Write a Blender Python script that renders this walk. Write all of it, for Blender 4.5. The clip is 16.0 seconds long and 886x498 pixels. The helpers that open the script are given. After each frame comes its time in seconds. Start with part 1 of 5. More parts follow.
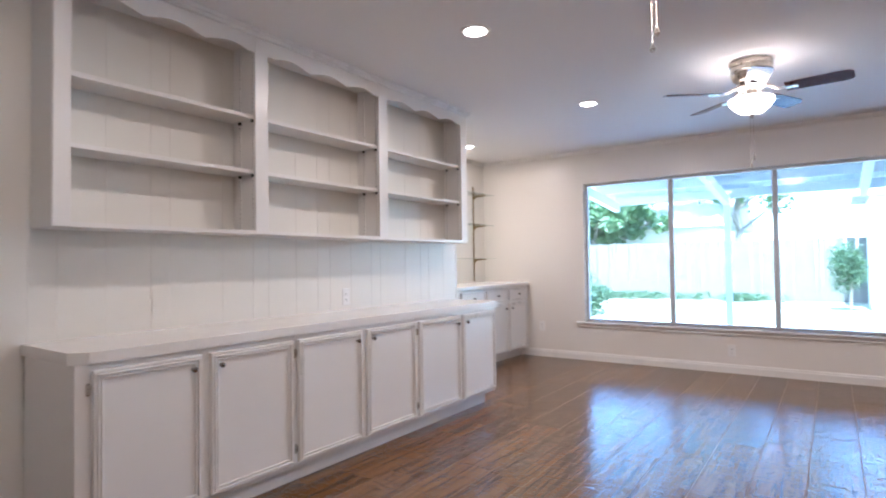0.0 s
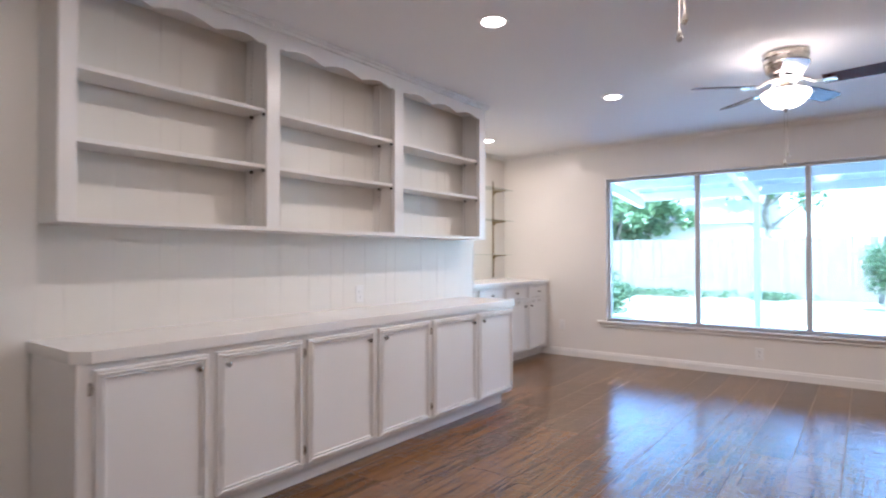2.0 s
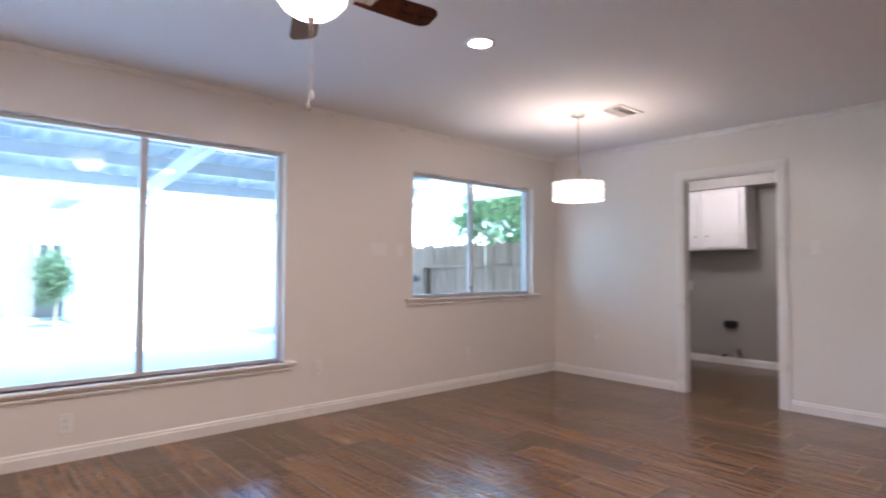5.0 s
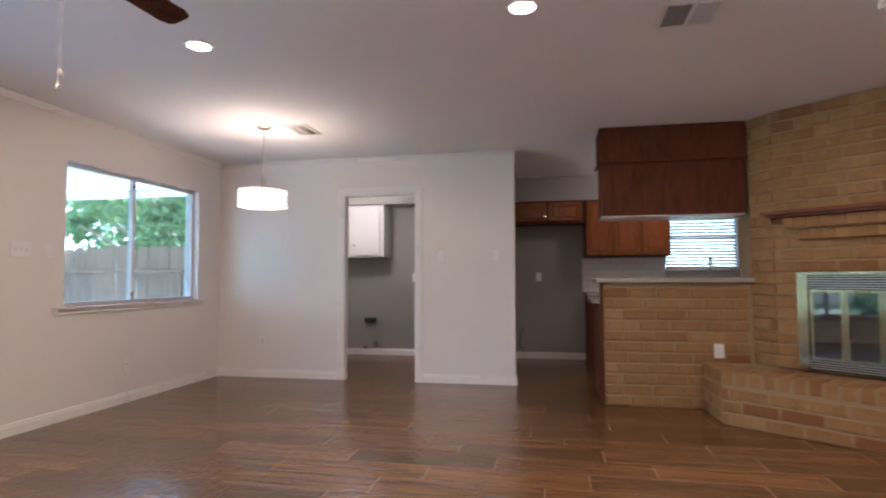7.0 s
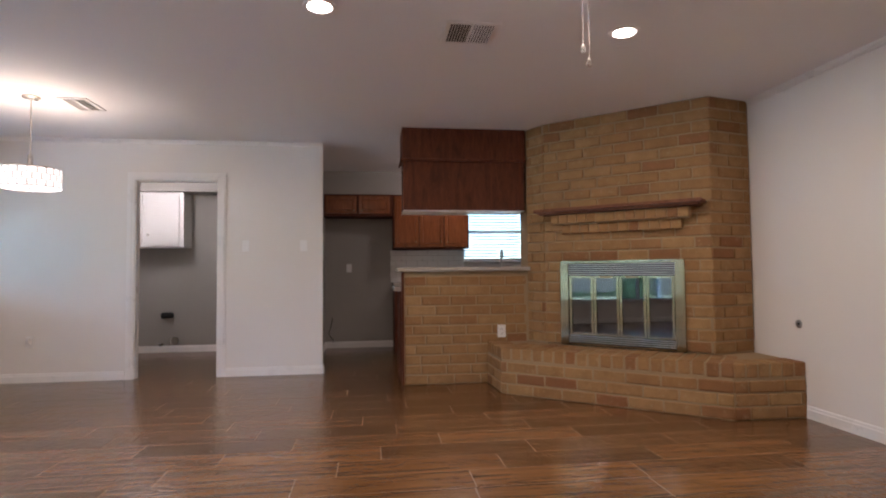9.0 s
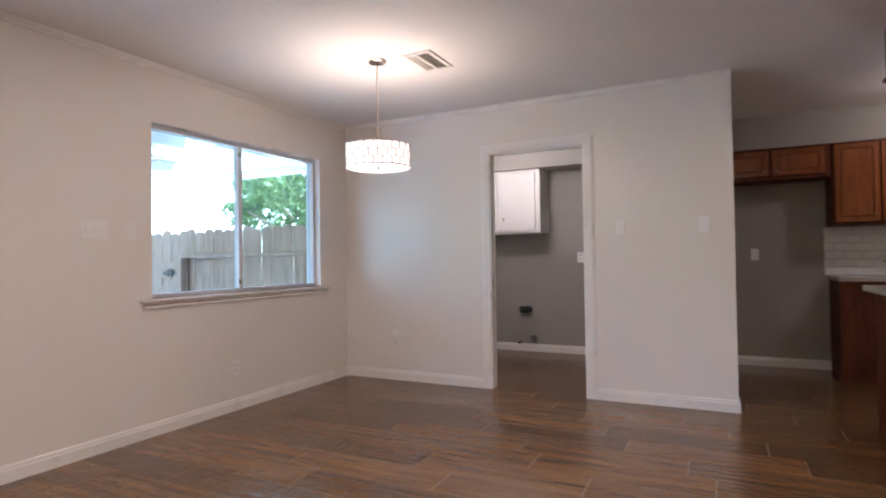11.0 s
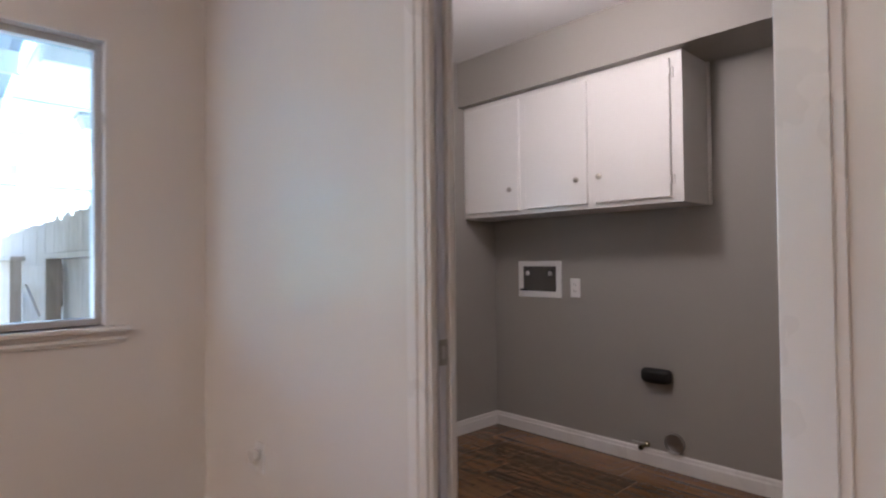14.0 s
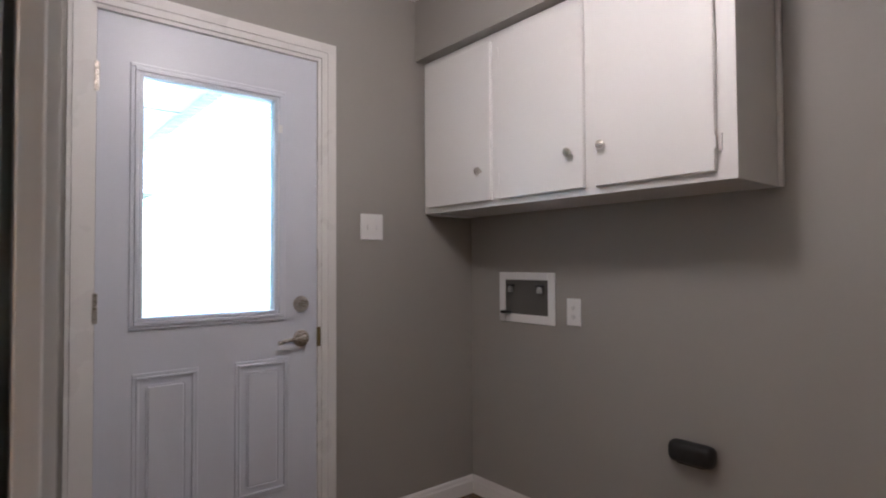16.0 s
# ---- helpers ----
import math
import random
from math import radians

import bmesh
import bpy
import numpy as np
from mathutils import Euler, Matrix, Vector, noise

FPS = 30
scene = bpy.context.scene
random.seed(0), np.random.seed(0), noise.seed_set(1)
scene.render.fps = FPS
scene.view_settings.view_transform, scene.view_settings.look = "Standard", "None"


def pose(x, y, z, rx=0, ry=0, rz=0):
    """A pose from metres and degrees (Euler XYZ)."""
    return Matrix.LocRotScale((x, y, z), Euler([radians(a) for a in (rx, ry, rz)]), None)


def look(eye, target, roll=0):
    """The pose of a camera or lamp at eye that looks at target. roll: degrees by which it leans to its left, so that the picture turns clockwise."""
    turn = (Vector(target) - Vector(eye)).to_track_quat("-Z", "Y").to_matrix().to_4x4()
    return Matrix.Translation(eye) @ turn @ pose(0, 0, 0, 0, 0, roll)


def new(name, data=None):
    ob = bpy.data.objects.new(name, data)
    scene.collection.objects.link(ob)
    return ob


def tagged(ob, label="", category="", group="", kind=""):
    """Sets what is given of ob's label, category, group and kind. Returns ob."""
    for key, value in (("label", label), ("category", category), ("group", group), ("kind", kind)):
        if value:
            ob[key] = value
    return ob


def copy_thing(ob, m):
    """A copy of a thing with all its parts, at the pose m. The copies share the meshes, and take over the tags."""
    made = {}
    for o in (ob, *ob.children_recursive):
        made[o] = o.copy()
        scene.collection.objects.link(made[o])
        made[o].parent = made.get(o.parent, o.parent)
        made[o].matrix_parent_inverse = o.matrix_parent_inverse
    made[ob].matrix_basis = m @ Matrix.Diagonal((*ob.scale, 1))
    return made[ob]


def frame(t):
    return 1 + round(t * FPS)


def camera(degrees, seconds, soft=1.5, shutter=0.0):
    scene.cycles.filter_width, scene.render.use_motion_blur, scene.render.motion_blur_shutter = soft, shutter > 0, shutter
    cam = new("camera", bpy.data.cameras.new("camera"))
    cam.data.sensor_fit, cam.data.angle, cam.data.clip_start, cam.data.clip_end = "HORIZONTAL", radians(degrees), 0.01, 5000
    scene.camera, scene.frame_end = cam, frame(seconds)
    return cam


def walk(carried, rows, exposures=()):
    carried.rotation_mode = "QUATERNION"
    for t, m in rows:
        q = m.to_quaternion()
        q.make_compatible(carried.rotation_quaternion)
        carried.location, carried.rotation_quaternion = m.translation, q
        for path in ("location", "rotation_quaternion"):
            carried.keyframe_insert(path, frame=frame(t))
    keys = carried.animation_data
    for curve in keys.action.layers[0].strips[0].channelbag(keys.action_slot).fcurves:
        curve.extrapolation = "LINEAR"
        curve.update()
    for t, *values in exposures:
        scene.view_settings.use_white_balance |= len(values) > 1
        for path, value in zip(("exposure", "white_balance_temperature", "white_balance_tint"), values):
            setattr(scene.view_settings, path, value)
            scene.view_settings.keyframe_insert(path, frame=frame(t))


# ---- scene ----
cam = camera(76.9, 16.0, 2.0, 0.5)
PATH = [
    (0, (-0.063, -0.038, 1.144), (-1.21, 1.6, 1.196), -0.8),
    (0.5, (0.149, -0.098, 1.195), (-1.133, 1.435, 1.246), -0.6),
    (1, (0.242, -0.13, 1.217), (-1.09, 1.362, 1.268), -0.5),
    (1.5, (0.191, -0.085, 1.215), (-1.138, 1.409, 1.255), -0.3),
    (2, (-0.084, 0.066, 1.175), (-1.295, 1.657, 1.203), -0.1),
    (2.5, (-0.416, 0.339, 1.137), (-1.373, 2.095, 1.166), 0.1),
    (3, (-0.75, 0.669, 1.123), (-1.319, 2.586, 1.162), 0.1),
    (3.5, (-1.033, 1.035, 1.118), (-1.044, 3.034, 1.164), 0.3),
    (4, (-1.214, 1.440, 1.113), (-0.674, 3.363, 1.168), 0.3),
    (4.5, (-1.337, 1.863, 1.142), (-0.374, 3.615, 1.21), 0.5),
    (5, (-1.462, 2.241, 1.163), (-0.142, 3.742, 1.233), 0.3),
    (7.5, (-2.148, 2.477, 1.092), (-0.158, 2.639, 1.201), -0.3),
    (8, (-2.202, 2.407, 1.081), (-0.205, 2.386, 1.186), -0.4),
    (8.5, (-2.259, 2.362, 1.061), (-0.269, 2.184, 1.156), -0.4),
    (9, (-2.24, 2.34, 1.061), (-0.258, 2.084, 1.142), -0.5),
    (9.5, (-2.112, 2.425, 1.117), (-0.113, 2.389, 1.17), -0.6),
    (10, (-1.74, 2.608, 1.11), (0.206, 3.068, 1.152), -0.7),
    (12.5, (1.161, 3.29, 1.142), (2.828, 4.394, 1.184), -0.9),
    (13, (1.773, 3.438, 1.146), (3.321, 4.703, 1.193), -0.8),
    (13.5, (2.339, 3.519, 1.171), (3.767, 4.919, 1.201), -0.7),
    (14, (2.833, 3.653, 1.147), (4.205, 5.108, 1.183), -0.6),
    (14.5, (3.302, 3.847, 1.124), (4.67, 5.305, 1.171), -0.5),
    (15, (3.614, 3.988, 1.115), (4.907, 5.513, 1.174), -0.7),
    (15.5, (3.756, 4.072, 1.135), (5.018, 5.622, 1.192), -0.5),
    (16, (3.835, 4.104, 1.173), (5.104, 5.649, 1.224), -0.3),
]
walk(cam, [(t, look(eye, target, roll)) for t, eye, target, roll in PATH],
     [(0, 3.80, 5350, 22), (2.5, 3.80, 5370, 22), (5, 3.80, 5730, 26), (8.5, 3.80, 5860, 25), (10, 3.80, 5860, 25), (12.5, 3.76, 5950, 26), (14.5, 3.62, 5950, 26), (16, 3.62, 5870, 22)])

# ---- light ----
world = bpy.data.worlds.new("sky")
scene.world = world
world.use_nodes = True
wn = world.node_tree.nodes
sky = wn.new("ShaderNodeTexSky")
sky.sky_type, sky.sun_disc = "NISHITA", False
sky.sun_elevation, sky.sun_rotation = radians(52), radians(176)
world.node_tree.links.new(sky.outputs[0], wn["Background"].inputs[0])
wn["Background"].inputs[1].default_value = 0.15
sun_data = bpy.data.lights.new("sun", "SUN")
sun_data.energy, sun_data.angle, sun_data.color = 3.0, radians(0.6), (1, 0.95, 0.87)
sun = new("sun", sun_data)
sun.matrix_world = look((0, 0, 20), (-0.05, 0.6, 19.15))

WARM = (1.0, 0.81, 0.58)


def lamp(name, kind, x, y, z, watts, size=0.1, color=WARM):
    data = bpy.data.lights.new(name, kind)
    data.energy, data.color = watts, color
    if kind == "AREA":
        data.shape, data.size = "DISK", size
    else:
        data.shadow_soft_size = size
    ob = new(name, data)
    ob.location = (x, y, z)
    return ob


CANS = [(-1.67, 0.88), (-1.67, 2.60), (-1.68, 4.38), (-3.36, 5.18), (0.745, 4.44), (0.65, 2.60), (0.78, 0.88)]
for cx, cy in CANS:
    lamp("can_lamp", "AREA", cx, cy, 2.418, 1.2 if cx > 0 or cy > 3 else (0.78 if cy > 2 else 0.49), 0.12)
FANS = [(-0.48, 4.11), (-0.47, 1.62)]
for fx, fy in FANS:
    lamp("fan_lamp", "POINT", fx, fy, 2.185, 0.12, 0.03, (1.0, 0.87, 0.72))
lamp("pendant_lamp", "POINT", 2.385, 4.935, 1.83, 1.04, 0.12)
lamp("laundry_lamp", "POINT", 4.58, 4.97, 2.20, 1.5, 0.10, (1.0, 0.92, 0.80))
lamp("kitchen_lamp", "POINT", 4.60, 1.25, 2.27, 0.72, 0.10, (1.0, 0.87, 0.72))


# ---- materials ----
def material(name, color, rough=0.5, metal=0.0):
    m = bpy.data.materials.new(name)
    m.use_nodes = True
    p = m.node_tree.nodes["Principled BSDF"]
    p.inputs["Base Color"].default_value = (*color, 1)
    p.inputs["Roughness"].default_value = rough
    p.inputs["Metallic"].default_value = metal
    return m, m.node_tree.nodes, m.node_tree.links, p


def mixed(nodes, links, fac, a, b, blend="MIX"):
    n = nodes.new("ShaderNodeMix")
    n.data_type, n.blend_type = "RGBA", blend
    for i, v in ((0, fac), (6, a), (7, b)):
        if isinstance(v, (int, float)):
            n.inputs[i].default_value = v
        elif isinstance(v, tuple):
            n.inputs[i].default_value = (*v, 1)
        else:
            links.new(v, n.inputs[i])
    return n.outputs[2]


def noise_node(nodes, links, scale, detail=4.0, vec=None, rough=0.55, distortion=0.0):
    n = nodes.new("ShaderNodeTexNoise")
    n.inputs["Scale"].default_value, n.inputs["Detail"].default_value = scale, detail
    n.inputs["Roughness"].default_value, n.inputs["Distortion"].default_value = rough, distortion
    if vec is not None:
        links.new(vec, n.inputs["Vector"])
    return n.outputs[0]


def ramp(nodes, links, fac, *stops):
    n = nodes.new("ShaderNodeValToRGB")
    while len(n.color_ramp.elements) < len(stops):
        n.color_ramp.elements.new(0.5)
    for e, (pos, c) in zip(n.color_ramp.elements, stops):
        e.position, e.color = pos, (*c, 1) if isinstance(c, tuple) else (c, c, c, 1)
    links.new(fac, n.inputs[0])
    return n.outputs[0]


def math_node(nodes, links, op, a, b=None):
    n = nodes.new("ShaderNodeMath")
    n.operation = op
    for i, v in ((0, a), (1, b)):
        if v is None:
            continue
        if isinstance(v, (int, float)):
            n.inputs[i].default_value = v
        else:
            links.new(v, n.inputs[i])
    return n.outputs[0]


def bumped(nodes, links, p, height, strength=0.2, distance=0.002):
    b = nodes.new("ShaderNodeBump")
    b.inputs["Strength"].default_value, b.inputs["Distance"].default_value = strength, distance
    links.new(height, b.inputs["Height"])
    links.new(b.outputs[0], p.inputs["Normal"])


def place_vec(nodes, links, scale=(1, 1, 1), world_space=True):
    """Position in the world, stretched."""
    src = nodes.new("ShaderNodeNewGeometry").outputs["Position"] if world_space else nodes.new("ShaderNodeTexCoord").outputs["Object"]
    m = nodes.new("ShaderNodeMapping")
    m.inputs["Scale"].default_value = scale
    links.new(src, m.inputs[0])
    return m.outputs[0]


def paint(name, color, rough=0.45, bump=0.08, fine=90.0, stain=0.03):
    m, n, l, p = material(name, color, rough)
    v = place_vec(n, l)
    big = noise_node(n, l, 0.8, 2, v)
    dark = tuple(c * (1 - stain) for c in color)
    l.new(mixed(n, l, big, color, dark), p.inputs["Base Color"])
    small = noise_node(n, l, fine, 3, v)
    l.new(ramp(n, l, noise_node(n, l, 4, 3, v), (0.3, rough * 0.95), (0.7, min(1, rough * 1.05))), p.inputs["Roughness"])
    bumped(n, l, p, small, bump, 0.003)
    return m


def grooved(name, color, axis, rough=0.35, depth=0.35):
    """Painted wall panelling with fine upright grooves at uneven steps."""
    m, n, l, p = material(name, color, rough)
    v = place_vec(n, l)
    big = noise_node(n, l, 0.9, 3, v)
    l.new(mixed(n, l, big, color, tuple(c * 0.94 for c in color)), p.inputs["Base Color"])
    sep = n.new("ShaderNodeSeparateXYZ")
    l.new(n.new("ShaderNodeNewGeometry").outputs["Position"], sep.inputs[0])
    u = sep.outputs[axis]
    total = None
    for off in (0.0, 0.11, 0.31, 0.52, 0.71, 0.93):
        f = math_node(n, l, "FRACT", math_node(n, l, "MULTIPLY", math_node(n, l, "ADD", u, 20 + off), 1 / 1.22))
        g = math_node(n, l, "LESS_THAN", f, 0.0035)
        total = g if total is None else math_node(n, l, "MAXIMUM", total, g)
    h = math_node(n, l, "SUBTRACT", math_node(n, l, "MULTIPLY", noise_node(n, l, 70, 3, v), 0.12), total)
    bumped(n, l, p, h, depth, 0.002)
    return m


def wood(name, dark, light, rough, stretch, ring=6.0, coat=0.0):
    m, n, l, p = material(name, light, rough)
    v = place_vec(n, l, stretch)
    info = n.new("ShaderNodeObjectInfo")
    shift = n.new("ShaderNodeVectorMath")
    shift.operation = "ADD"
    l.new(v, shift.inputs[0])
    l.new(math_node(n, l, "MULTIPLY", info.outputs["Random"], 37.0), shift.inputs[1])
    grain = noise_node(n, l, ring, 8, shift.outputs[0], 0.6, 1.2)
    fine = noise_node(n, l, ring * 9, 4, shift.outputs[0], 0.6)
    c = ramp(n, l, grain, (0.32, dark), (0.68, light))
    c = mixed(n, l, 0.35, c, ramp(n, l, fine, (0.3, tuple(x * 0.6 for x in dark)), (0.7, light)))
    l.new(c, p.inputs["Base Color"])
    p.inputs["Coat Weight"].default_value = coat
    p.inputs["Specular IOR Level"].default_value = 0.25
    bumped(n, l, p, fine, 0.08, 0.001)
    return m


def metal(name, color, rough, scratch=0.3):
    m, n, l, p = material(name, color, rough, 1.0)
    v = place_vec(n, l, (1, 1, 14))
    l.new(ramp(n, l, noise_node(n, l, 30, 4, v), (0.2, rough * (1 - scratch)), (0.8, min(1, rough * (1 + scratch)))), p.inputs["Roughness"])
    l.new(mixed(n, l, noise_node(n, l, 6, 3, v), color, tuple(c * 0.8 for c in color)), p.inputs["Base Color"])
    return m


def glow(name, color, strength, base=(0.9, 0.88, 0.84)):
    m, n, l, p = material(name, base, 0.4)
    p.inputs["Emission Color"].default_value = (*color, 1)
    p.inputs["Emission Strength"].default_value = strength
    return m


def pane_glass(name, tint=(0.93, 0.97, 0.97), gloss=1.0):
    m = bpy.data.materials.new(name)
    m.use_nodes = True
    n, l = m.node_tree.nodes, m.node_tree.links
    n.remove(n["Principled BSDF"])
    clear, shine, mix, lw = (n.new("ShaderNode" + k) for k in ("BsdfTransparent", "BsdfGlossy", "MixShader", "LayerWeight"))
    clear.inputs[0].default_value = (*tint, 1)
    shine.inputs["Roughness"].default_value = 0.02
    edge = math_node(n, l, "POWER", lw.outputs["Facing"], 5.0)
    sheen = math_node(n, l, "ADD", math_node(n, l, "MULTIPLY", edge, 0.75), 0.045 * gloss)
    l.new(math_node(n, l, "MINIMUM", sheen, 0.9), mix.inputs[0])
    l.new(clear.outputs[0], mix.inputs[1])
    l.new(shine.outputs[0], mix.inputs[2])
    l.new(mix.outputs[0], n["Material Output"].inputs[0])
    return m


def brick_material(name, tones, rough=0.85):
    m, n, l, p = material(name, tones[0], rough)
    info = n.new("ShaderNodeObjectInfo")
    v = place_vec(n, l)
    c = ramp(n, l, info.outputs["Random"], (0.0, tones[0]), (0.45, tones[1]), (0.8, tones[2]), (1.0, tones[3]))
    blot = noise_node(n, l, 9, 5, v, 0.6)
    c = mixed(n, l, ramp(n, l, blot, (0.35, 0.0), (0.7, 0.55)), c, tuple(x * 0.62 for x in tones[1]))
    c = mixed(n, l, ramp(n, l, noise_node(n, l, 26, 4, v), (0.58, 0.0), (0.78, 0.4)), c, (0.45, 0.335, 0.19))
    l.new(c, p.inputs["Base Color"])
    h = mixed(n, l, 0.5, noise_node(n, l, 130, 4, v), noise_node(n, l, 22, 4, v))
    bumped(n, l, p, h, 0.6, 0.004)
    return m


WALL_X = grooved("wall_paint_x", (0.80, 0.765, 0.72), 0, 0.29, 0.12)
WALL_Y = grooved("wall_paint_y", (0.80, 0.765, 0.72), 1, 0.26, 0.12)
PANEL = paint("panel_paint", (0.79, 0.765, 0.71), 0.35, 0.05)
CEIL = paint("ceiling_paint", (0.83, 0.81, 0.79), 0.85, 0.30, 140, 0.03)
GREY = paint("grey_wall_paint", (0.36, 0.338, 0.302), 0.6, 0.14, 110, 0.05)
TRIM = paint("trim_paint", (0.80, 0.78, 0.75), 0.28, 0.03)
CAB = paint("cabinet_paint", (0.81, 0.79, 0.762), 0.30, 0.05)
COUNTER = paint("counter_laminate", (0.82, 0.80, 0.77), 0.22, 0.02)
PLATE = paint("plate_plastic", (0.82, 0.81, 0.79), 0.3, 0.0)
DARK = paint("dark_plastic", (0.012, 0.012, 0.012), 0.45, 0.02)
NICKEL = metal("brushed_nickel", (0.62, 0.57, 0.50), 0.28)
STEEL = metal("steel", (0.50, 0.49, 0.47), 0.35)
KNOB = metal("dark_nickel", (0.30, 0.265, 0.23), 0.26)
BRASS = metal("brass", (0.35, 0.30, 0.19), 0.15)
BRONZE = metal("old_brass_rail", (0.30, 0.23, 0.12), 0.4)
ALU = paint("window_aluminium", (0.60, 0.60, 0.61), 0.35, 0.03)
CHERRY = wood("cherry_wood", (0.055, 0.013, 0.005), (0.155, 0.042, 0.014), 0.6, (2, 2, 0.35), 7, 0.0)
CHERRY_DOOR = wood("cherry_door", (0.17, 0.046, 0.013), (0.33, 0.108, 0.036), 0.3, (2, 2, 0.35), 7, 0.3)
MANTEL = wood("mantel_wood", (0.10, 0.030, 0.012), (0.25, 0.090, 0.036), 0.5, (1, 1, 1), 9, 0.0)
BLADE = wood("fan_blade_wood", (0.035, 0.010, 0.006), (0.085, 0.026, 0.014), 0.22, (2, 2, 2), 4, 0.4)
FENCE = wood("fence_wood", (0.33, 0.205, 0.14), (0.60, 0.43, 0.32), 0.8, (3, 3, 0.4), 5)
BACK_FENCE = wood("back_fence_wood", (0.09, 0.082, 0.07), (0.20, 0.185, 0.155), 0.8, (3, 3, 0.4), 5)
# dark paint that carries the shade of shallow recesses in its colour
SHADED_BACK = paint("shaded_back", (0.10, 0.095, 0.085), 0.6, 0.05)
BRICK = brick_material("tan_brick", [(0.39, 0.240, 0.098), (0.30, 0.160, 0.058), (0.345, 0.206, 0.082), (0.225, 0.092, 0.031)])
MORTAR = paint("mortar", (0.365, 0.262, 0.145), 0.95, 0.5, 160, 0.2)
# cyan tint puts the dimmer, cooler outdoor light into the pane colour
GLASS = pane_glass("window_glass", (0.76, 0.91, 0.955))
SHELF_GLASS = pane_glass("shelf_glass", (0.92, 0.96, 0.94), 1.0)
SMOKE = pane_glass("smoked_glass", (0.10, 0.10, 0.11), 3.2)
SOOT = paint("soot", (0.02, 0.018, 0.016), 0.9, 0.3, 40)
LIT = glow("lamp_glass", (1.0, 0.87, 0.70), 0.9)
LIT_DOME = glow("dome_glass", (1.0, 0.90, 0.78), 0.9)
LIT_CAN = glow("can_glass", (1.0, 0.88, 0.70), 2.0)
SHADE = glow("shade_fabric", (1.0, 0.86, 0.70), 0.13, (0.8, 0.78, 0.74))
DIFFUSER = glow("shade_diffuser", (1.0, 0.88, 0.74), 0.20)
STONE = paint("granite", (0.55, 0.50, 0.44), 0.18, 0.02, 60, 0.5)
SUBWAY = paint("white_tile", (0.80, 0.79, 0.76), 0.12, 0.0)
CONCRETE = paint("concrete", (0.78, 0.77, 0.74), 0.9, 0.3, 30, 0.15)
WHITE_OUT = paint("white_siding_paint", (0.80, 0.80, 0.78), 0.6, 0.1, 20)


def fibreglass(name, color):
    """Milky corrugated roofing that lets part of the daylight through."""
    m, n, l, p = material(name, color, 0.4)
    thin, mix = n.new("ShaderNodeBsdfTranslucent"), n.new("ShaderNodeMixShader")
    thin.inputs[0].default_value = (*color, 1)
    l.new(ramp(n, l, noise_node(n, l, 2.0, 3, place_vec(n, l)), (0.3, 0.06), (0.7, 0.12)), mix.inputs[0])
    l.new(p.outputs[0], mix.inputs[1])
    l.new(thin.outputs[0], mix.inputs[2])
    l.new(mix.outputs[0], n["Material Output"].inputs[0])
    return m


ROOF_METAL = fibreglass("patio_roof_sheet", (0.52, 0.57, 0.62))
SHINGLE = paint("shingles", (0.46, 0.45, 0.43), 0.9, 0.6, 25, 0.4)
BARK = paint("bark", (0.27, 0.23, 0.18), 0.95, 0.9, 18, 0.5)
DOOR_PAINT = paint("door_paint", (0.68, 0.70, 0.76), 0.32, 0.03)


def leaf_material(name, a, b):
    m, n, l, p = material(name, a, 0.55)
    g = n.new("ShaderNodeNewGeometry")
    l.new(ramp(n, l, g.outputs["Random Per Island"], (0.0, a), (1.0, b)), p.inputs["Base Color"])
    thin, mix = n.new("ShaderNodeBsdfTranslucent"), n.new("ShaderNodeMixShader")
    thin.inputs[0].default_value = (*b, 1)
    mix.inputs[0].default_value = 0.45
    l.new(p.outputs[0], mix.inputs[1])
    l.new(thin.outputs[0], mix.inputs[2])
    l.new(mix.outputs[0], n["Material Output"].inputs[0])
    return m


LEAF = leaf_material("leaves", (0.07, 0.13, 0.06), (0.14, 0.22, 0.09))
LEAF_DARK = leaf_material("shrub_leaves", (0.06, 0.11, 0.06), (0.11, 0.17, 0.08))


def lawn_material():
    m, n, l, p = material("lawn", (0.12, 0.16, 0.06), 0.95)
    v = place_vec(n, l)
    c = ramp(n, l, noise_node(n, l, 0.7, 5, v), (0.35, (0.26, 0.27, 0.15)), (0.65, (0.42, 0.40, 0.28)))
    c = mixed(n, l, 0.4, c, ramp(n, l, noise_node(n, l, 18, 4, v), (0.3, (0.18, 0.21, 0.10)), (0.7, (0.44, 0.42, 0.30))))
    l.new(c, p.inputs["Base Color"])
    bumped(n, l, p, noise_node(n, l, 60, 3, v), 0.8, 0.03)
    return m


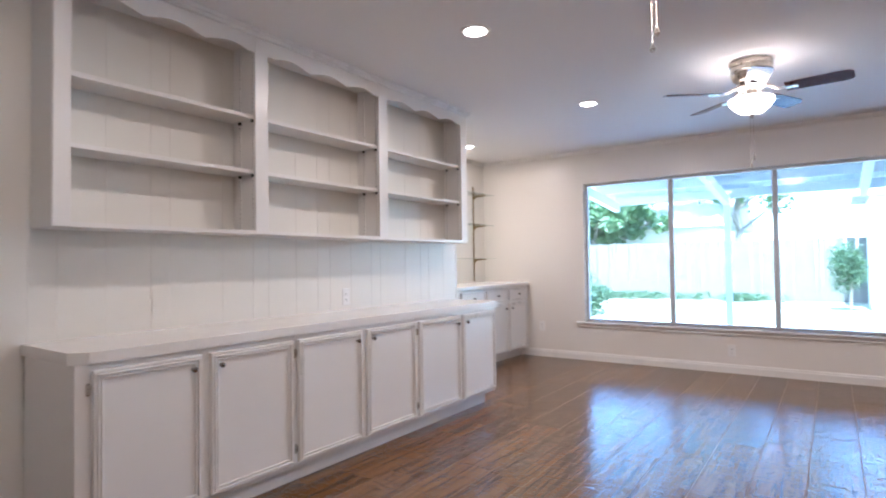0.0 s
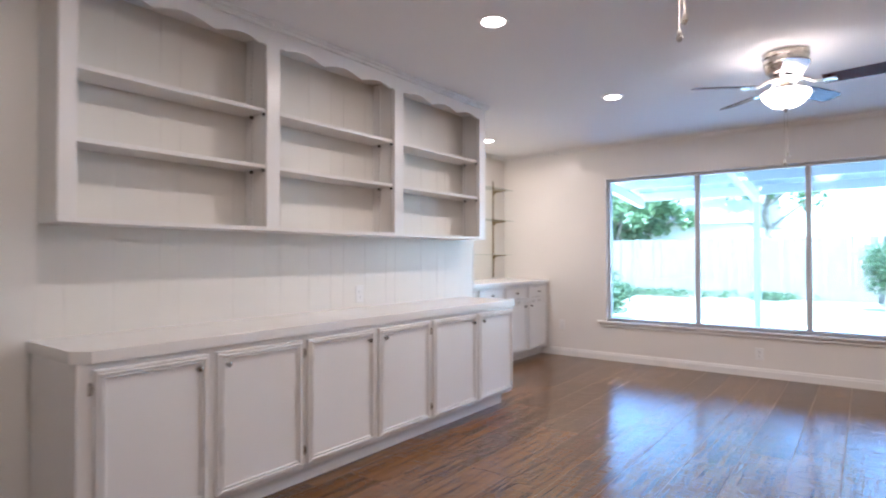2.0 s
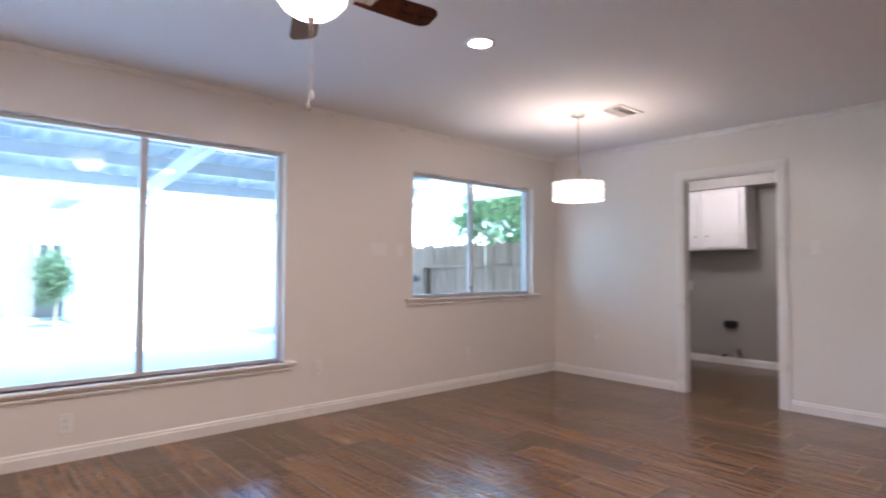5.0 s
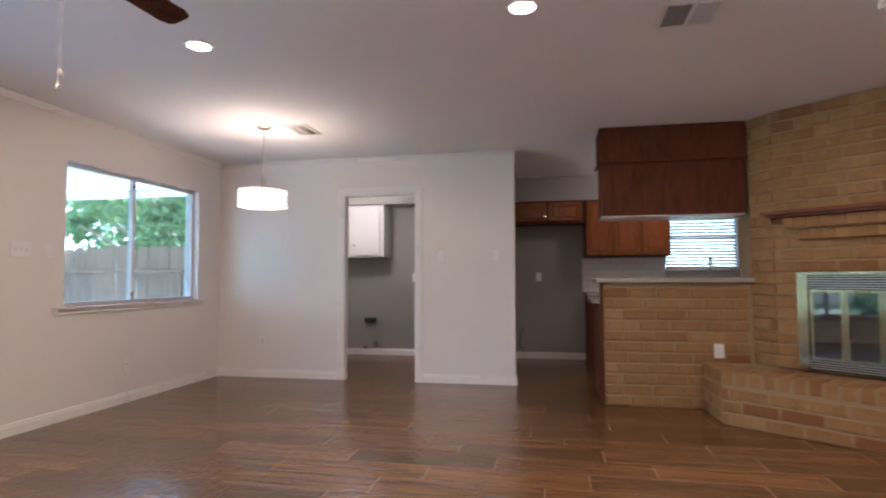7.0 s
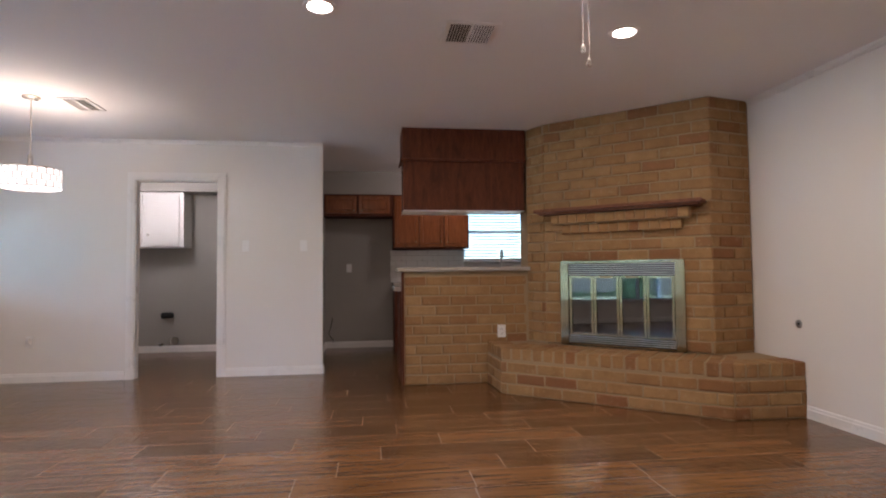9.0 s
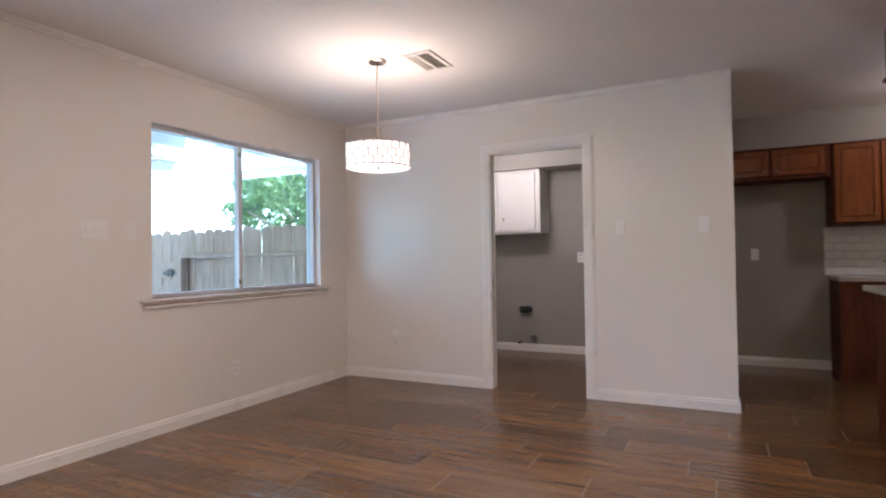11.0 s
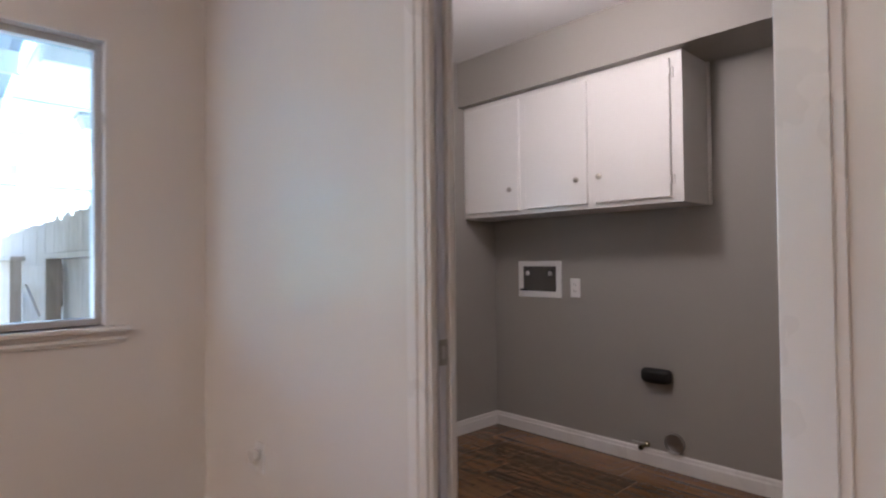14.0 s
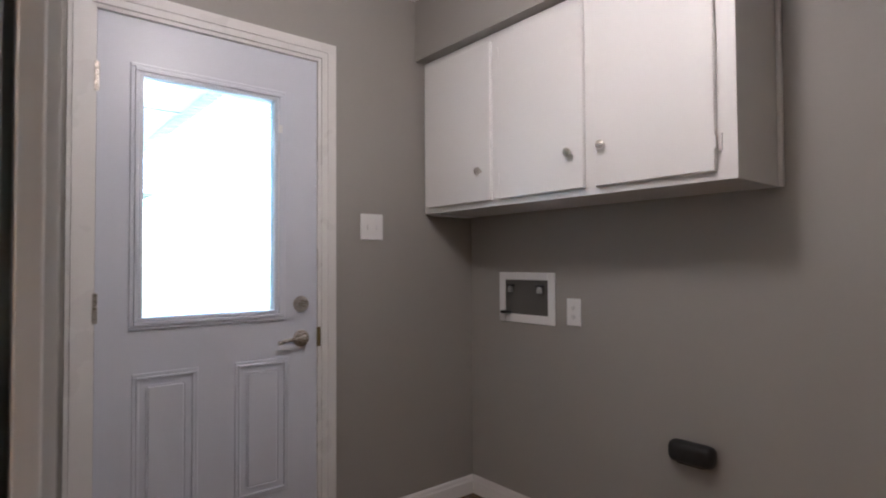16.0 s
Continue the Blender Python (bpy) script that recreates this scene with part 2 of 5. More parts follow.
def plank_material():
    m, n, l, p = material("plank_tile", (0.2, 0.1, 0.05), 0.2)
    info, geo = n.new("ShaderNodeObjectInfo"), n.new("ShaderNodeNewGeometry")
    rnd = math_node(n, l, "FRACT", math_node(n, l, "ADD", info.outputs["Random"], geo.outputs["Random Per Island"]))
    shift = n.new("ShaderNodeVectorMath")
    shift.operation = "ADD"
    l.new(place_vec(n, l, (13, 0.75, 1)), shift.inputs[0])
    l.new(math_node(n, l, "MULTIPLY", rnd, 61.0), shift.inputs[1])
    grain = noise_node(n, l, 1.9, 8, shift.outputs[0], 0.60, 0.4)
    fine = noise_node(n, l, 7, 6, shift.outputs[0], 0.65, 0.4)
    c = ramp(n, l, grain, (0.28, (0.072, 0.033, 0.012)), (0.50, (0.158, 0.078, 0.030)), (0.74, (0.262, 0.140, 0.060)))
    c = mixed(n, l, 0.36, c, ramp(n, l, fine, (0.34, (0.062, 0.027, 0.010)), (0.66, (0.250, 0.132, 0.056))))
    knots = ramp(n, l, noise_node(n, l, 1.1, 2, shift.outputs[0], 0.5, 1.5), (0.28, 0.50), (0.42, 1.0))
    c = mixed(n, l, 1.0, c, knots, "MULTIPLY")
    tone = ramp(n, l, rnd, (0.0, 0.68), (1.0, 1.28))
    c = mixed(n, l, 1.0, c, tone, "MULTIPLY")
    l.new(c, p.inputs["Base Color"])
    l.new(ramp(n, l, fine, (0.25, 0.12), (0.75, 0.22)), p.inputs["Roughness"])
    wave = noise_node(n, l, 1.0, 3, place_vec(n, l, (11, 24, 1)), 0.5, 1.2)
    h = math_node(n, l, "ADD", wave, math_node(n, l, "MULTIPLY", fine, 0.05))
    p.inputs["Specular IOR Level"].default_value = 0.65
    bumped(n, l, p, h, 0.62, 0.005)
    return m


LAWN = lawn_material()
PLANK = plank_material()
GROUT = paint("grout", (0.27, 0.20, 0.135), 0.9, 0.2)


# ---- building blocks ----
def origin(ob):
    o = Vector((0, 0, 0))
    while ob is not None:
        o += ob.location
        ob = ob.parent
    return o


def prism(points, z0, z1, bm=None):
    bm = bm or bmesh.new()
    lo = [bm.verts.new((x, y, z0)) for x, y in points]
    hi = [bm.verts.new((x, y, z1)) for x, y in points]
    bm.faces.new(lo)
    bm.faces.new(hi)
    for k in range(len(points)):
        j = (k + 1) % len(points)
        bm.faces.new((lo[k], lo[j], hi[j], hi[k]))
    return bm


def thing(name, label, category, at=(0, 0, 0), group=""):
    ob = new(name)
    ob.location = at
    return tagged(ob, label, category, group)


def part(name, bm, mat, parent=None, label="", smooth=False):
    """One bmesh, in world metres, as one mesh object under a thing or a part."""
    if parent is not None:
        bmesh.ops.translate(bm, verts=bm.verts, vec=-origin(parent))
    me = bpy.data.meshes.new(name)
    bmesh.ops.recalc_face_normals(bm, faces=bm.faces)
    bm.to_mesh(me)
    bm.free()
    me.materials.append(mat)
    if smooth:
        for f in me.polygons:
            f.use_smooth = True
        me.set_sharp_from_angle(angle=radians(40))
    ob = new(name, me)
    ob.parent = parent
    return tagged(ob, label)


def setting(name, bm, mat, label=""):
    return tagged(part(name, bm, mat), label, kind="structure")


def box(x0, y0, z0, x1, y1, z1, bevel=0.0, bm=None, segments=1):
    bm = bm or bmesh.new()
    got = bmesh.ops.create_cube(bm, size=1)["verts"]
    bmesh.ops.scale(bm, verts=got, vec=(abs(x1 - x0), abs(y1 - y0), abs(z1 - z0)))
    bmesh.ops.translate(bm, verts=got, vec=((x0 + x1) / 2, (y0 + y1) / 2, (z0 + z1) / 2))
    if bevel:
        edges = list({e for v in got for e in v.link_edges})
        bmesh.ops.bevel(bm, geom=edges, offset=bevel, segments=segments, affect="EDGES", profile=0.6)
    return bm


def boxes(rows, bevel=0.0):
    bm = bmesh.new()
    for r in rows:
        box(*r, bevel=bevel, bm=bm)
    return bm


def lathe(profile, at, steps=28, bm=None, axis="z"):
    """A turned shape from (radius, height) pairs round an upright line, or along x or y."""
    bm = bm or bmesh.new()
    rings = []
    for r, h in profile:
        ring = []
        for k in range(steps):
            a = 2 * math.pi * k / steps
            q = (r * math.cos(a), r * math.sin(a), h)
            if axis == "x":
                q = (q[2], q[0], q[1])
            elif axis == "y":
                q = (q[0], q[2], q[1])
            ring.append(bm.verts.new(Vector(q) + Vector(at)))
        rings.append(ring)
    for a, b in zip(rings, rings[1:]):
        for k in range(steps):
            bm.faces.new((a[k], a[(k + 1) % steps], b[(k + 1) % steps], b[k]))
    for ring, r in ((rings[0], profile[0][0]), (rings[-1], profile[-1][0])):
        if r > 1e-4:
            bm.faces.new(ring)
    return bm


def tube(points, r, steps=8, bm=None, closed=False):
    bm = bm or bmesh.new()
    pts = [Vector(p) for p in points]
    rings = []
    for i, p in enumerate(pts):
        a = pts[i - 1] if i or closed else pts[i]
        b = pts[(i + 1) % len(pts)] if i + 1 < len(pts) or closed else pts[i]
        d = (b - a).normalized()
        u = d.cross(Vector((0.31, 0.2, 0.93))).normalized()
        v = d.cross(u)
        rings.append([bm.verts.new(p + r * (u * math.cos(2 * math.pi * k / steps) + v * math.sin(2 * math.pi * k / steps))) for k in range(steps)])
    pairs = list(zip(rings, rings[1:])) + ([(rings[-1], rings[0])] if closed else [])
    for a, b in pairs:
        for k in range(steps):
            bm.faces.new((a[k], a[(k + 1) % steps], b[(k + 1) % steps], b[k]))
    if not closed:
        bm.faces.new(rings[0])
        bm.faces.new(rings[-1])
    return bm


def profile_run(prof, a, b, out, bm=None):
    """A trim profile of (outwards, up) pairs swept from a to b, outwards along out."""
    bm = bm or bmesh.new()
    a, b, out = Vector(a), Vector(b), Vector(out)
    ends = [[bm.verts.new(q + out * o + Vector((0, 0, h))) for o, h in prof] for q in (a, b)]
    n = len(prof)
    for k in range(n):
        bm.faces.new((ends[0][k], ends[0][(k + 1) % n], ends[1][(k + 1) % n], ends[1][k]))
    bm.faces.new(ends[0])
    bm.faces.new(ends[1])
    return bm


def casing_ring(c, u0, u1, z0, z1, w, axis, side, prof_depth=0.018, sill=False, bm=None):
    """Door or window casing round an opening in a wall whose face is at axis = c; side: +1 or -1 outwards. Stepped in three."""
    bm = bm or bmesh.new()
    for k, (i, o, d) in enumerate(((0.0, 0.38, 0.72), (0.38, 0.80, 1.0), (0.80, 1.0, 0.55))):
        a, b, dd = w * i, w * o, prof_depth * d
        lo, hi = (c, c + side * dd)
        bars = [(u0 - b, z0, u0 - a, z1 + b), (u1 + a, z0, u1 + b, z1 + b), (u0 - a, z1 + a, u1 + a, z1 + b)]
        for ua, za, ub, zb in bars:
            if axis == "x":
                box(lo, ua, za, hi, ub, zb, bm=bm)
            else:
                box(ua, lo, za, ub, hi, zb, bm=bm)
    return bm


def wall(name, mat, axis, c0, c1, u0, u1, z0, z1, holes=(), label=""):
    """A wall between c0 and c1 along its thickness, with openings (u, u, z, z) through it."""
    cuts = sorted({u0, u1, *(v for h in holes for v in h[:2])})
    bm = bmesh.new()
    for a, b in zip(cuts, cuts[1:]):
        stack, z = [], z0
        for h in sorted((h for h in holes if h[0] <= a and h[1] >= b), key=lambda h: h[2]):
            if h[2] > z:
                stack.append((z, h[2]))
            z = h[3]
        stack.append((z, z1))
        for za, zb in stack:
            if axis == "x":
                box(c0, a, za, c1, b, zb, bm=bm)
            else:
                box(a, c0, za, b, c1, zb, bm=bm)
    bmesh.ops.remove_doubles(bm, verts=bm.verts, dist=1e-5)
    return setting(name, bm, mat, label)


# ---- plan ----
W, N, E, S, LE, CE = -2.855, 6.25, 3.790, -0.735, 5.79, 2.44
AW, AY = -3.80, 4.14
LW, LS = 3.872, 3.10

WIN1 = (-2.465, 0.46, 0.445, 2.062)
WIN2 = (1.685, 3.402, 0.89, 2.067)
BACK_DOOR = (4.10, 4.93, 0.0, 2.045)
PASS = (3.908, 4.725, 0.0, 2.03)
POCKET = (3.908, 4.775, 0.0, 2.03)

wall("wall_north", WALL_X, "y", N, N + 0.16, AW - 0.12, LW - 0.05, 0, CE, [WIN1, WIN2], "white painted panelled wall with two windows")
wall("wall_laundry_north", GREY, "y", N + 0.002, N + 0.16, LW - 0.05, LE + 0.12, 0, CE, [BACK_DOOR], "grey painted laundry wall with the back door")
wall("wall_west", PANEL, "x", W - 0.12, W - 0.012, S - 0.12, AY, 0, CE, label="white painted board wall behind the cabinets")
wall("wall_alcove_return", PANEL, "y", AY - 0.11, AY, AW, W - 0.12, 0, CE)
wall("wall_alcove", WALL_Y, "x", AW - 0.12, AW, AY - 0.11, N, 0, CE, label="white painted wall of the alcove")
wall("wall_east", WALL_Y, "x", E, LW - 0.045, 2.85, N, 0, CE, [POCKET], "white painted wall with the laundry doorway")
wall("wall_laundry_west", GREY, "x", LW - 0.045, LW, 2.98, N, 0, CE, [POCKET], "grey painted side of the doorway wall")
wall("wall_laundry_south", GREY, "y", 2.98, LS, LW, LE, 0, CE, label="grey painted wall between kitchen and laundry")
wall("wall_laundry_east", GREY, "x", LE, LE + 0.12, -0.74, N, 0, CE, [(0.085, 1.0, 1.22, 2.05)], "grey painted outer wall of laundry and kitchen")
wall("wall_south", WALL_X, "y", S - 0.12, S, W - 0.12, LE + 0.12, 0, CE, label="white painted wall beside the fireplace")
setting("ceiling", box(AW - 0.12, S - 0.12, CE, LE + 0.12, N + 0.16, CE + 0.12), CEIL, "white textured ceiling")
wall("wall_laundry_soffit", GREY, "x", 5.43, LE, LS, N, 2.145, CE, label="grey painted soffit above the cabinets")

# board panelling on the west wall
bm = bmesh.new()
y = S
widths = [0.11, 0.20, 0.21, 0.10, 0.30, 0.20, 0.11, 0.21, 0.18]
k = 0
while y < AY - 0.01:
    w = min(widths[k % 9], AY - y)
    box(W - 0.012, y + 0.0002, 0.0, W, y + w - 0.0002, CE, 0.0009, bm)
    y += w
    k += 1
setting("trim_wall_boards", bm, PANEL, "white painted upright wall boards with fine grooves")
setting("trim_panel_edge", box(W - 0.10, AY, 0, W + 0.004, AY + 0.018, CE, 0.003), TRIM)

# ceiling trim and baseboards
CROWN = [(0, 0), (0.012, 0), (0.016, 0.012), (0.030, 0.026), (0.034, 0.036), (0, 0.036)]
BASE = [(0, 0), (0.014, 0), (0.014, 0.062), (0.010, 0.070), (0.009, 0.082), (0.004, 0.09), (0, 0.09)]
bm = bmesh.new()
cz = CE - 0.037
for a, b, o in (((AW, N, cz), (E, N, cz), (0, -1, 0)), ((E, N, cz), (E, 2.85, cz), (-1, 0, 0)), ((W, S, cz), (1.93, S, cz), (0, 1, 0)), ((W, S, cz), (W, 0.9, cz), (1, 0, 0)), ((AW, AY, cz), (AW, N, cz), (1, 0, 0))):
    profile_run(CROWN, a, b, o, bm)
setting("trim_crown", bm, TRIM, "narrow white ceiling moulding")
bm = bmesh.new()
for a, b, o in (((-3.17, N, 0), (E, N, 0), (0, -1, 0)), ((E, N, 0), (E, PASS[1] + 0.08, 0), (-1, 0, 0)), ((E, PASS[0] - 0.08, 0), (E, 2.85, 0), (-1, 0, 0)), ((W, S, 0), (1.40, S, 0), (0, 1, 0)),
                ((W, S, 0), (W, 0.88, 0), (1, 0, 0)), ((LE, LS, 0), (LE, N, 0), (-1, 0, 0)), ((BACK_DOOR[1] + 0.07, N, 0), (LE, N, 0), (0, -1, 0)), ((LW, 2.98, 0), (LE, 2.98, 0), (0, -1, 0)), ((LE, 2.98, 0), (LE, 2.02, 0), (-1, 0, 0)), ((E, 2.85, 0), (LW, 2.85, 0), (0, -1, 0))):
    profile_run(BASE, a, b, o, bm)
setting("baseboard", bm, TRIM, "white moulded baseboard")
wall("wall_east_end", WALL_X, "y", 2.849, 2.98, LW - 0.045, LW, 0, CE)


# ---- windows ----
def window(name, hole, posts, label, fixed_first=True):
    x0, x1, z0, z1 = hole
    root = tagged(new(name), label, "window", kind="structure")
    yf = N + 0.075
    f = 0.028
    jamb = boxes([(x0, N - 0.001, z0, x0 + 0.012, N + 0.16, z1), (x1 - 0.012, N - 0.001, z0, x1, N + 0.16, z1), (x0 + 0.012, N, z1 - 0.012, x1 - 0.012, N + 0.16, z1)])
    part("window_lining", jamb, TRIM, root)
    part("window_frame", boxes([(x0 + 0.012, yf - 0.02, z0, x0 + 0.012 + f, yf + 0.05, z1 - 0.012), (x1 - 0.012 - f, yf - 0.02, z0, x1 - 0.012, yf + 0.05, z1 - 0.012),
                                (x0 + 0.012 + f, yf - 0.02, z1 - 0.012 - f, x1 - 0.012 - f, yf + 0.05, z1 - 0.012), (x0 + 0.012 + f, yf - 0.02, z0, x1 - 0.012 - f, yf + 0.05, z0 + f)], 0.002), ALU, root, "grey aluminium window frame")
    edges = [x0 + 0.012 + f, *posts, x1 - 0.012 - f]
    for px in posts:
        part("mullion", boxes([(px - 0.022, yf - 0.022, z0 + f, px + 0.002, yf + 0.03, z1 - 0.012 - f), (px + 0.004, yf - 0.010, z0 + f, px + 0.026, yf + 0.045, z1 - 0.012 - f)], 0.002), ALU, root, "grey aluminium sliding stile")
    for k, (a, b) in enumerate(zip(edges, edges[1:])):
        d = 0.012 * (k % 2)
        g = part("pane", box(a, yf + 0.005 + d, z0 + f, b, yf + 0.009 + d, z1 - 0.012 - f), GLASS, root, "window pane, tinted cyan to dim and colour the daylight")
        g.visible_shadow = False
    sill = boxes([(x0 - 0.08, N - 0.045, z0 - 0.022, x1 + 0.08, N + 0.07, z0)], 0.005)
    part("window_sill", sill, TRIM, root, "white painted sill")
    part("apron", profile_run([(0, 0), (0.012, 0), (0.018, 0.014), (0.014, 0.024), (0.022, 0.034), (0.022, 0.046), (0, 0.046)], (x0 - 0.06, N, z0 - 0.068), (x1 + 0.06, N, z0 - 0.068), (0, -1, 0)), TRIM, root)
    return root


window("window_1", WIN1, [-1.50, -0.525], "wide three-pane sliding window onto the patio")
w2 = window("window_2", WIN2, [2.50], "two-pane sliding window in the dining corner")
for z in (0.97, 1.97):
    part("latch", box(2.472, N + 0.035, z - 0.02, 2.486, N + 0.053, z + 0.02, 0.002), BRASS, w2, "small brass latch")

# ---- doorway to the laundry ----
y0, y1, _, zt = PASS
setting("door_casing_1", casing_ring(E, y0, y1, 0, zt, 0.075, "x", -1), TRIM, "white stepped door casing")
setting("door_casing_2", casing_ring(LW, y0, y1, 0, zt, 0.07, "x", 1), TRIM, "white stepped door casing on the laundry side")
setting("door_jamb_1", boxes([(E - 0.004, y0, 0, LW + 0.004, y0 + 0.014, zt), (E - 0.004, y0 + 0.014, zt - 0.014, E + 0.018, y1 - 0.014, zt), (LW - 0.018, y0 + 0.014, zt - 0.014, LW + 0.004, y1 - 0.014, zt),
                              (E + 0.0005, y1, 0, E + 0.018, y1 + 0.049, zt), (LW - 0.018, y1, 0, LW - 0.0005, y1 + 0.049, zt),
                              (E - 0.004, y1 - 0.014, 0, E + 0.018, y1 - 0.0003, zt), (LW - 0.018, y1 - 0.014, 0, LW + 0.004, y1 - 0.0003, zt)], 0.002), TRIM, "white split jamb of a pocket door")
pocket = thing("pocket_door", "grey-white pocket door slid into the wall, edge showing", "door", (E + 0.041, y1 - 0.008, 0))
part("leaf", box(E + 0.0285, y1 - 0.008, 0.012, E + 0.0545, y1 + 0.048, zt - 0.03, 0.002), DOOR_PAINT, pocket)
part("edge_pull", boxes([(E + 0.027, y1 - 0.0105, 0.870, E + 0.056, y1 - 0.0075, 0.937)], 0.0008), STEEL, pocket, "rectangular steel edge pull")
part("pull_recess", boxes([(E + 0.036, y1 - 0.0115, 0.886, E + 0.047, y1 - 0.0100, 0.920)]), ALU, pocket)


# ---- built-in cabinets of the living room ----
def knob(parent, at, axis="x", side=1, r=0.013, mat=KNOB):
    prof = [(0.006, 0), (0.0055, 0.010), (0.009, 0.014), (r, 0.020), (r * 0.95, 0.026), (r * 0.55, 0.030), (0.0, 0.031)]
    part("knob", lathe([(a, h * side) for a, h in prof], at, 16, axis=axis), mat, parent, "round nickel knob", True)


def hinge(parent, x, y, z, mat=NICKEL):
    part("hinge", boxes([(x, y - 0.007, z - 0.024, x + 0.006, y + 0.007, z + 0.024), (x + 0.004, y + 0.004, z - 0.018, x + 0.011, y + 0.010, z + 0.018)], 0.0015), mat, parent)


def panel_door(parent, x, y0, y1, z0, z1, knob_y, knob_z, hinge_y=None, bead=0.022):
    """A door facing +x, with a raised double moulding round its edge."""
    bm = box(x, y0, z0, x + 0.016, y1, z1, 0.002)
    door = part("door", bm, CAB, parent)
    frame_bm = bmesh.new()
    for inset, w, h in ((0.0, 0.012, 0.008), (0.012, 0.010, 0.013), (0.026, 0.010, 0.009)):
        a, b, c, d = y0 + inset, y1 - inset, z0 + inset, z1 - inset
        for r in ((a, c, b, c + w), (a, d - w, b, d), (a, c + w, a + w, d - w), (b - w, c + w, b, d - w)):
            box(x + 0.016, r[0], r[1], x + 0.016 + h, r[2], r[3], 0.0025, frame_bm)
    part("moulding", frame_bm, TRIM, door)
    knob(door, (x + 0.016, knob_y, knob_z))
    if hinge_y is not None:
        for z in (z1 - 0.07, z0 + 0.07):
            hinge(door, x, hinge_y, z)
    return door


FX = -2.375
UNITS = [(0.875, 1.899, (0.932, 1.374), (1.418, 1.881)), (1.899, 2.929, (1.917, 2.395), (2.436, 2.907)), (2.929, 3.985, (2.951, 3.449), (3.486, 3.967))]
for ya, yb, da, db in UNITS:
    unit = thing("base_cabinet", "white painted base cabinet with two moulded doors", "cabinet", (FX - 0.3, (ya + yb) / 2, 0), "cabinets along the west wall")
    part("body", boxes([(W + 0.002, ya + 0.0005, 0.10, FX, yb - 0.0005, 0.783)], 0.0015), CAB, unit)
    part("toe_kick", box(W + 0.002, ya + 0.0005, 0.0, FX - 0.075, yb - 0.0005 - (0.04 if yb > 3.9 else 0), 0.10), CAB, unit)
    panel_door(unit, FX, da[0], da[1], 0.125, 0.757, da[1] - 0.045, 0.700, da[0] - 0.012)
    panel_door(unit, FX, db[0], db[1], 0.125, 0.757, db[0] + 0.045, 0.700)

# worktop with a clipped front corner
worktop = thing("worktop", "long white worktop on the base cabinets", "worktop", (FX - 0.3, 2.4, 0.784))
part("slab", prism([(W + 0.001, 0.862), (FX - 0.03, 0.862), (FX + 0.004, 0.8966), (FX + 0.004, 4.0), (W + 0.001, 4.0)], 0.784, 0.830), COUNTER, worktop)
part("front_edge", prism([(FX + 0.0042, 0.8968), (FX + 0.024, 0.917), (FX + 0.024, 4.0), (FX + 0.0042, 4.0)], 0.784, 0.8296), COUNTER, worktop)

# wall bookcase
UX, UB, UT = -2.63, 1.317, 2.403
case = thing("wall_bookcase", "white painted three-bay wall bookcase with scalloped valance, empty", "bookcase", (UX - 0.15, 2.45, UB))
STILES = [(0.895, 0.962), (1.860, 1.945), (2.873, 2.965), (3.912, 4.0)]
BAYS = [(0.962, 1.860), (1.945, 2.873), (2.965, 3.912)]
part("side_panel", box(W + 0.001, 0.895, UB, UX - 0.018, 0.913, CE - 0.002), CAB, case)
part("side_panel", box(W + 0.001, 3.982, UB, UX - 0.018, 4.0, CE - 0.002), CAB, case)
for a, b in STILES[1:3]:
    part("divider", box(W + 0.001, a + 0.02, UB + 0.02, UX - 0.018, b - 0.02, CE - 0.002), CAB, case)
part("bottom_board", box(W + 0.001, 0.913, UB, UX - 0.018, 3.982, UB + 0.020), CAB, case)
part("top_board", box(W + 0.001, 0.913, CE - 0.06, UX - 0.018, 3.982, CE - 0.04), CAB, case)
for a, b in STILES:
    part("stile", box(UX - 0.018, a, UB, UX, b, UT, 0.002), CAB, case)
part("bottom_rail", boxes([(UX - 0.017, a, UB, UX - 0.001, b, UB + 0.020) for a, b in BAYS]), CAB, case)
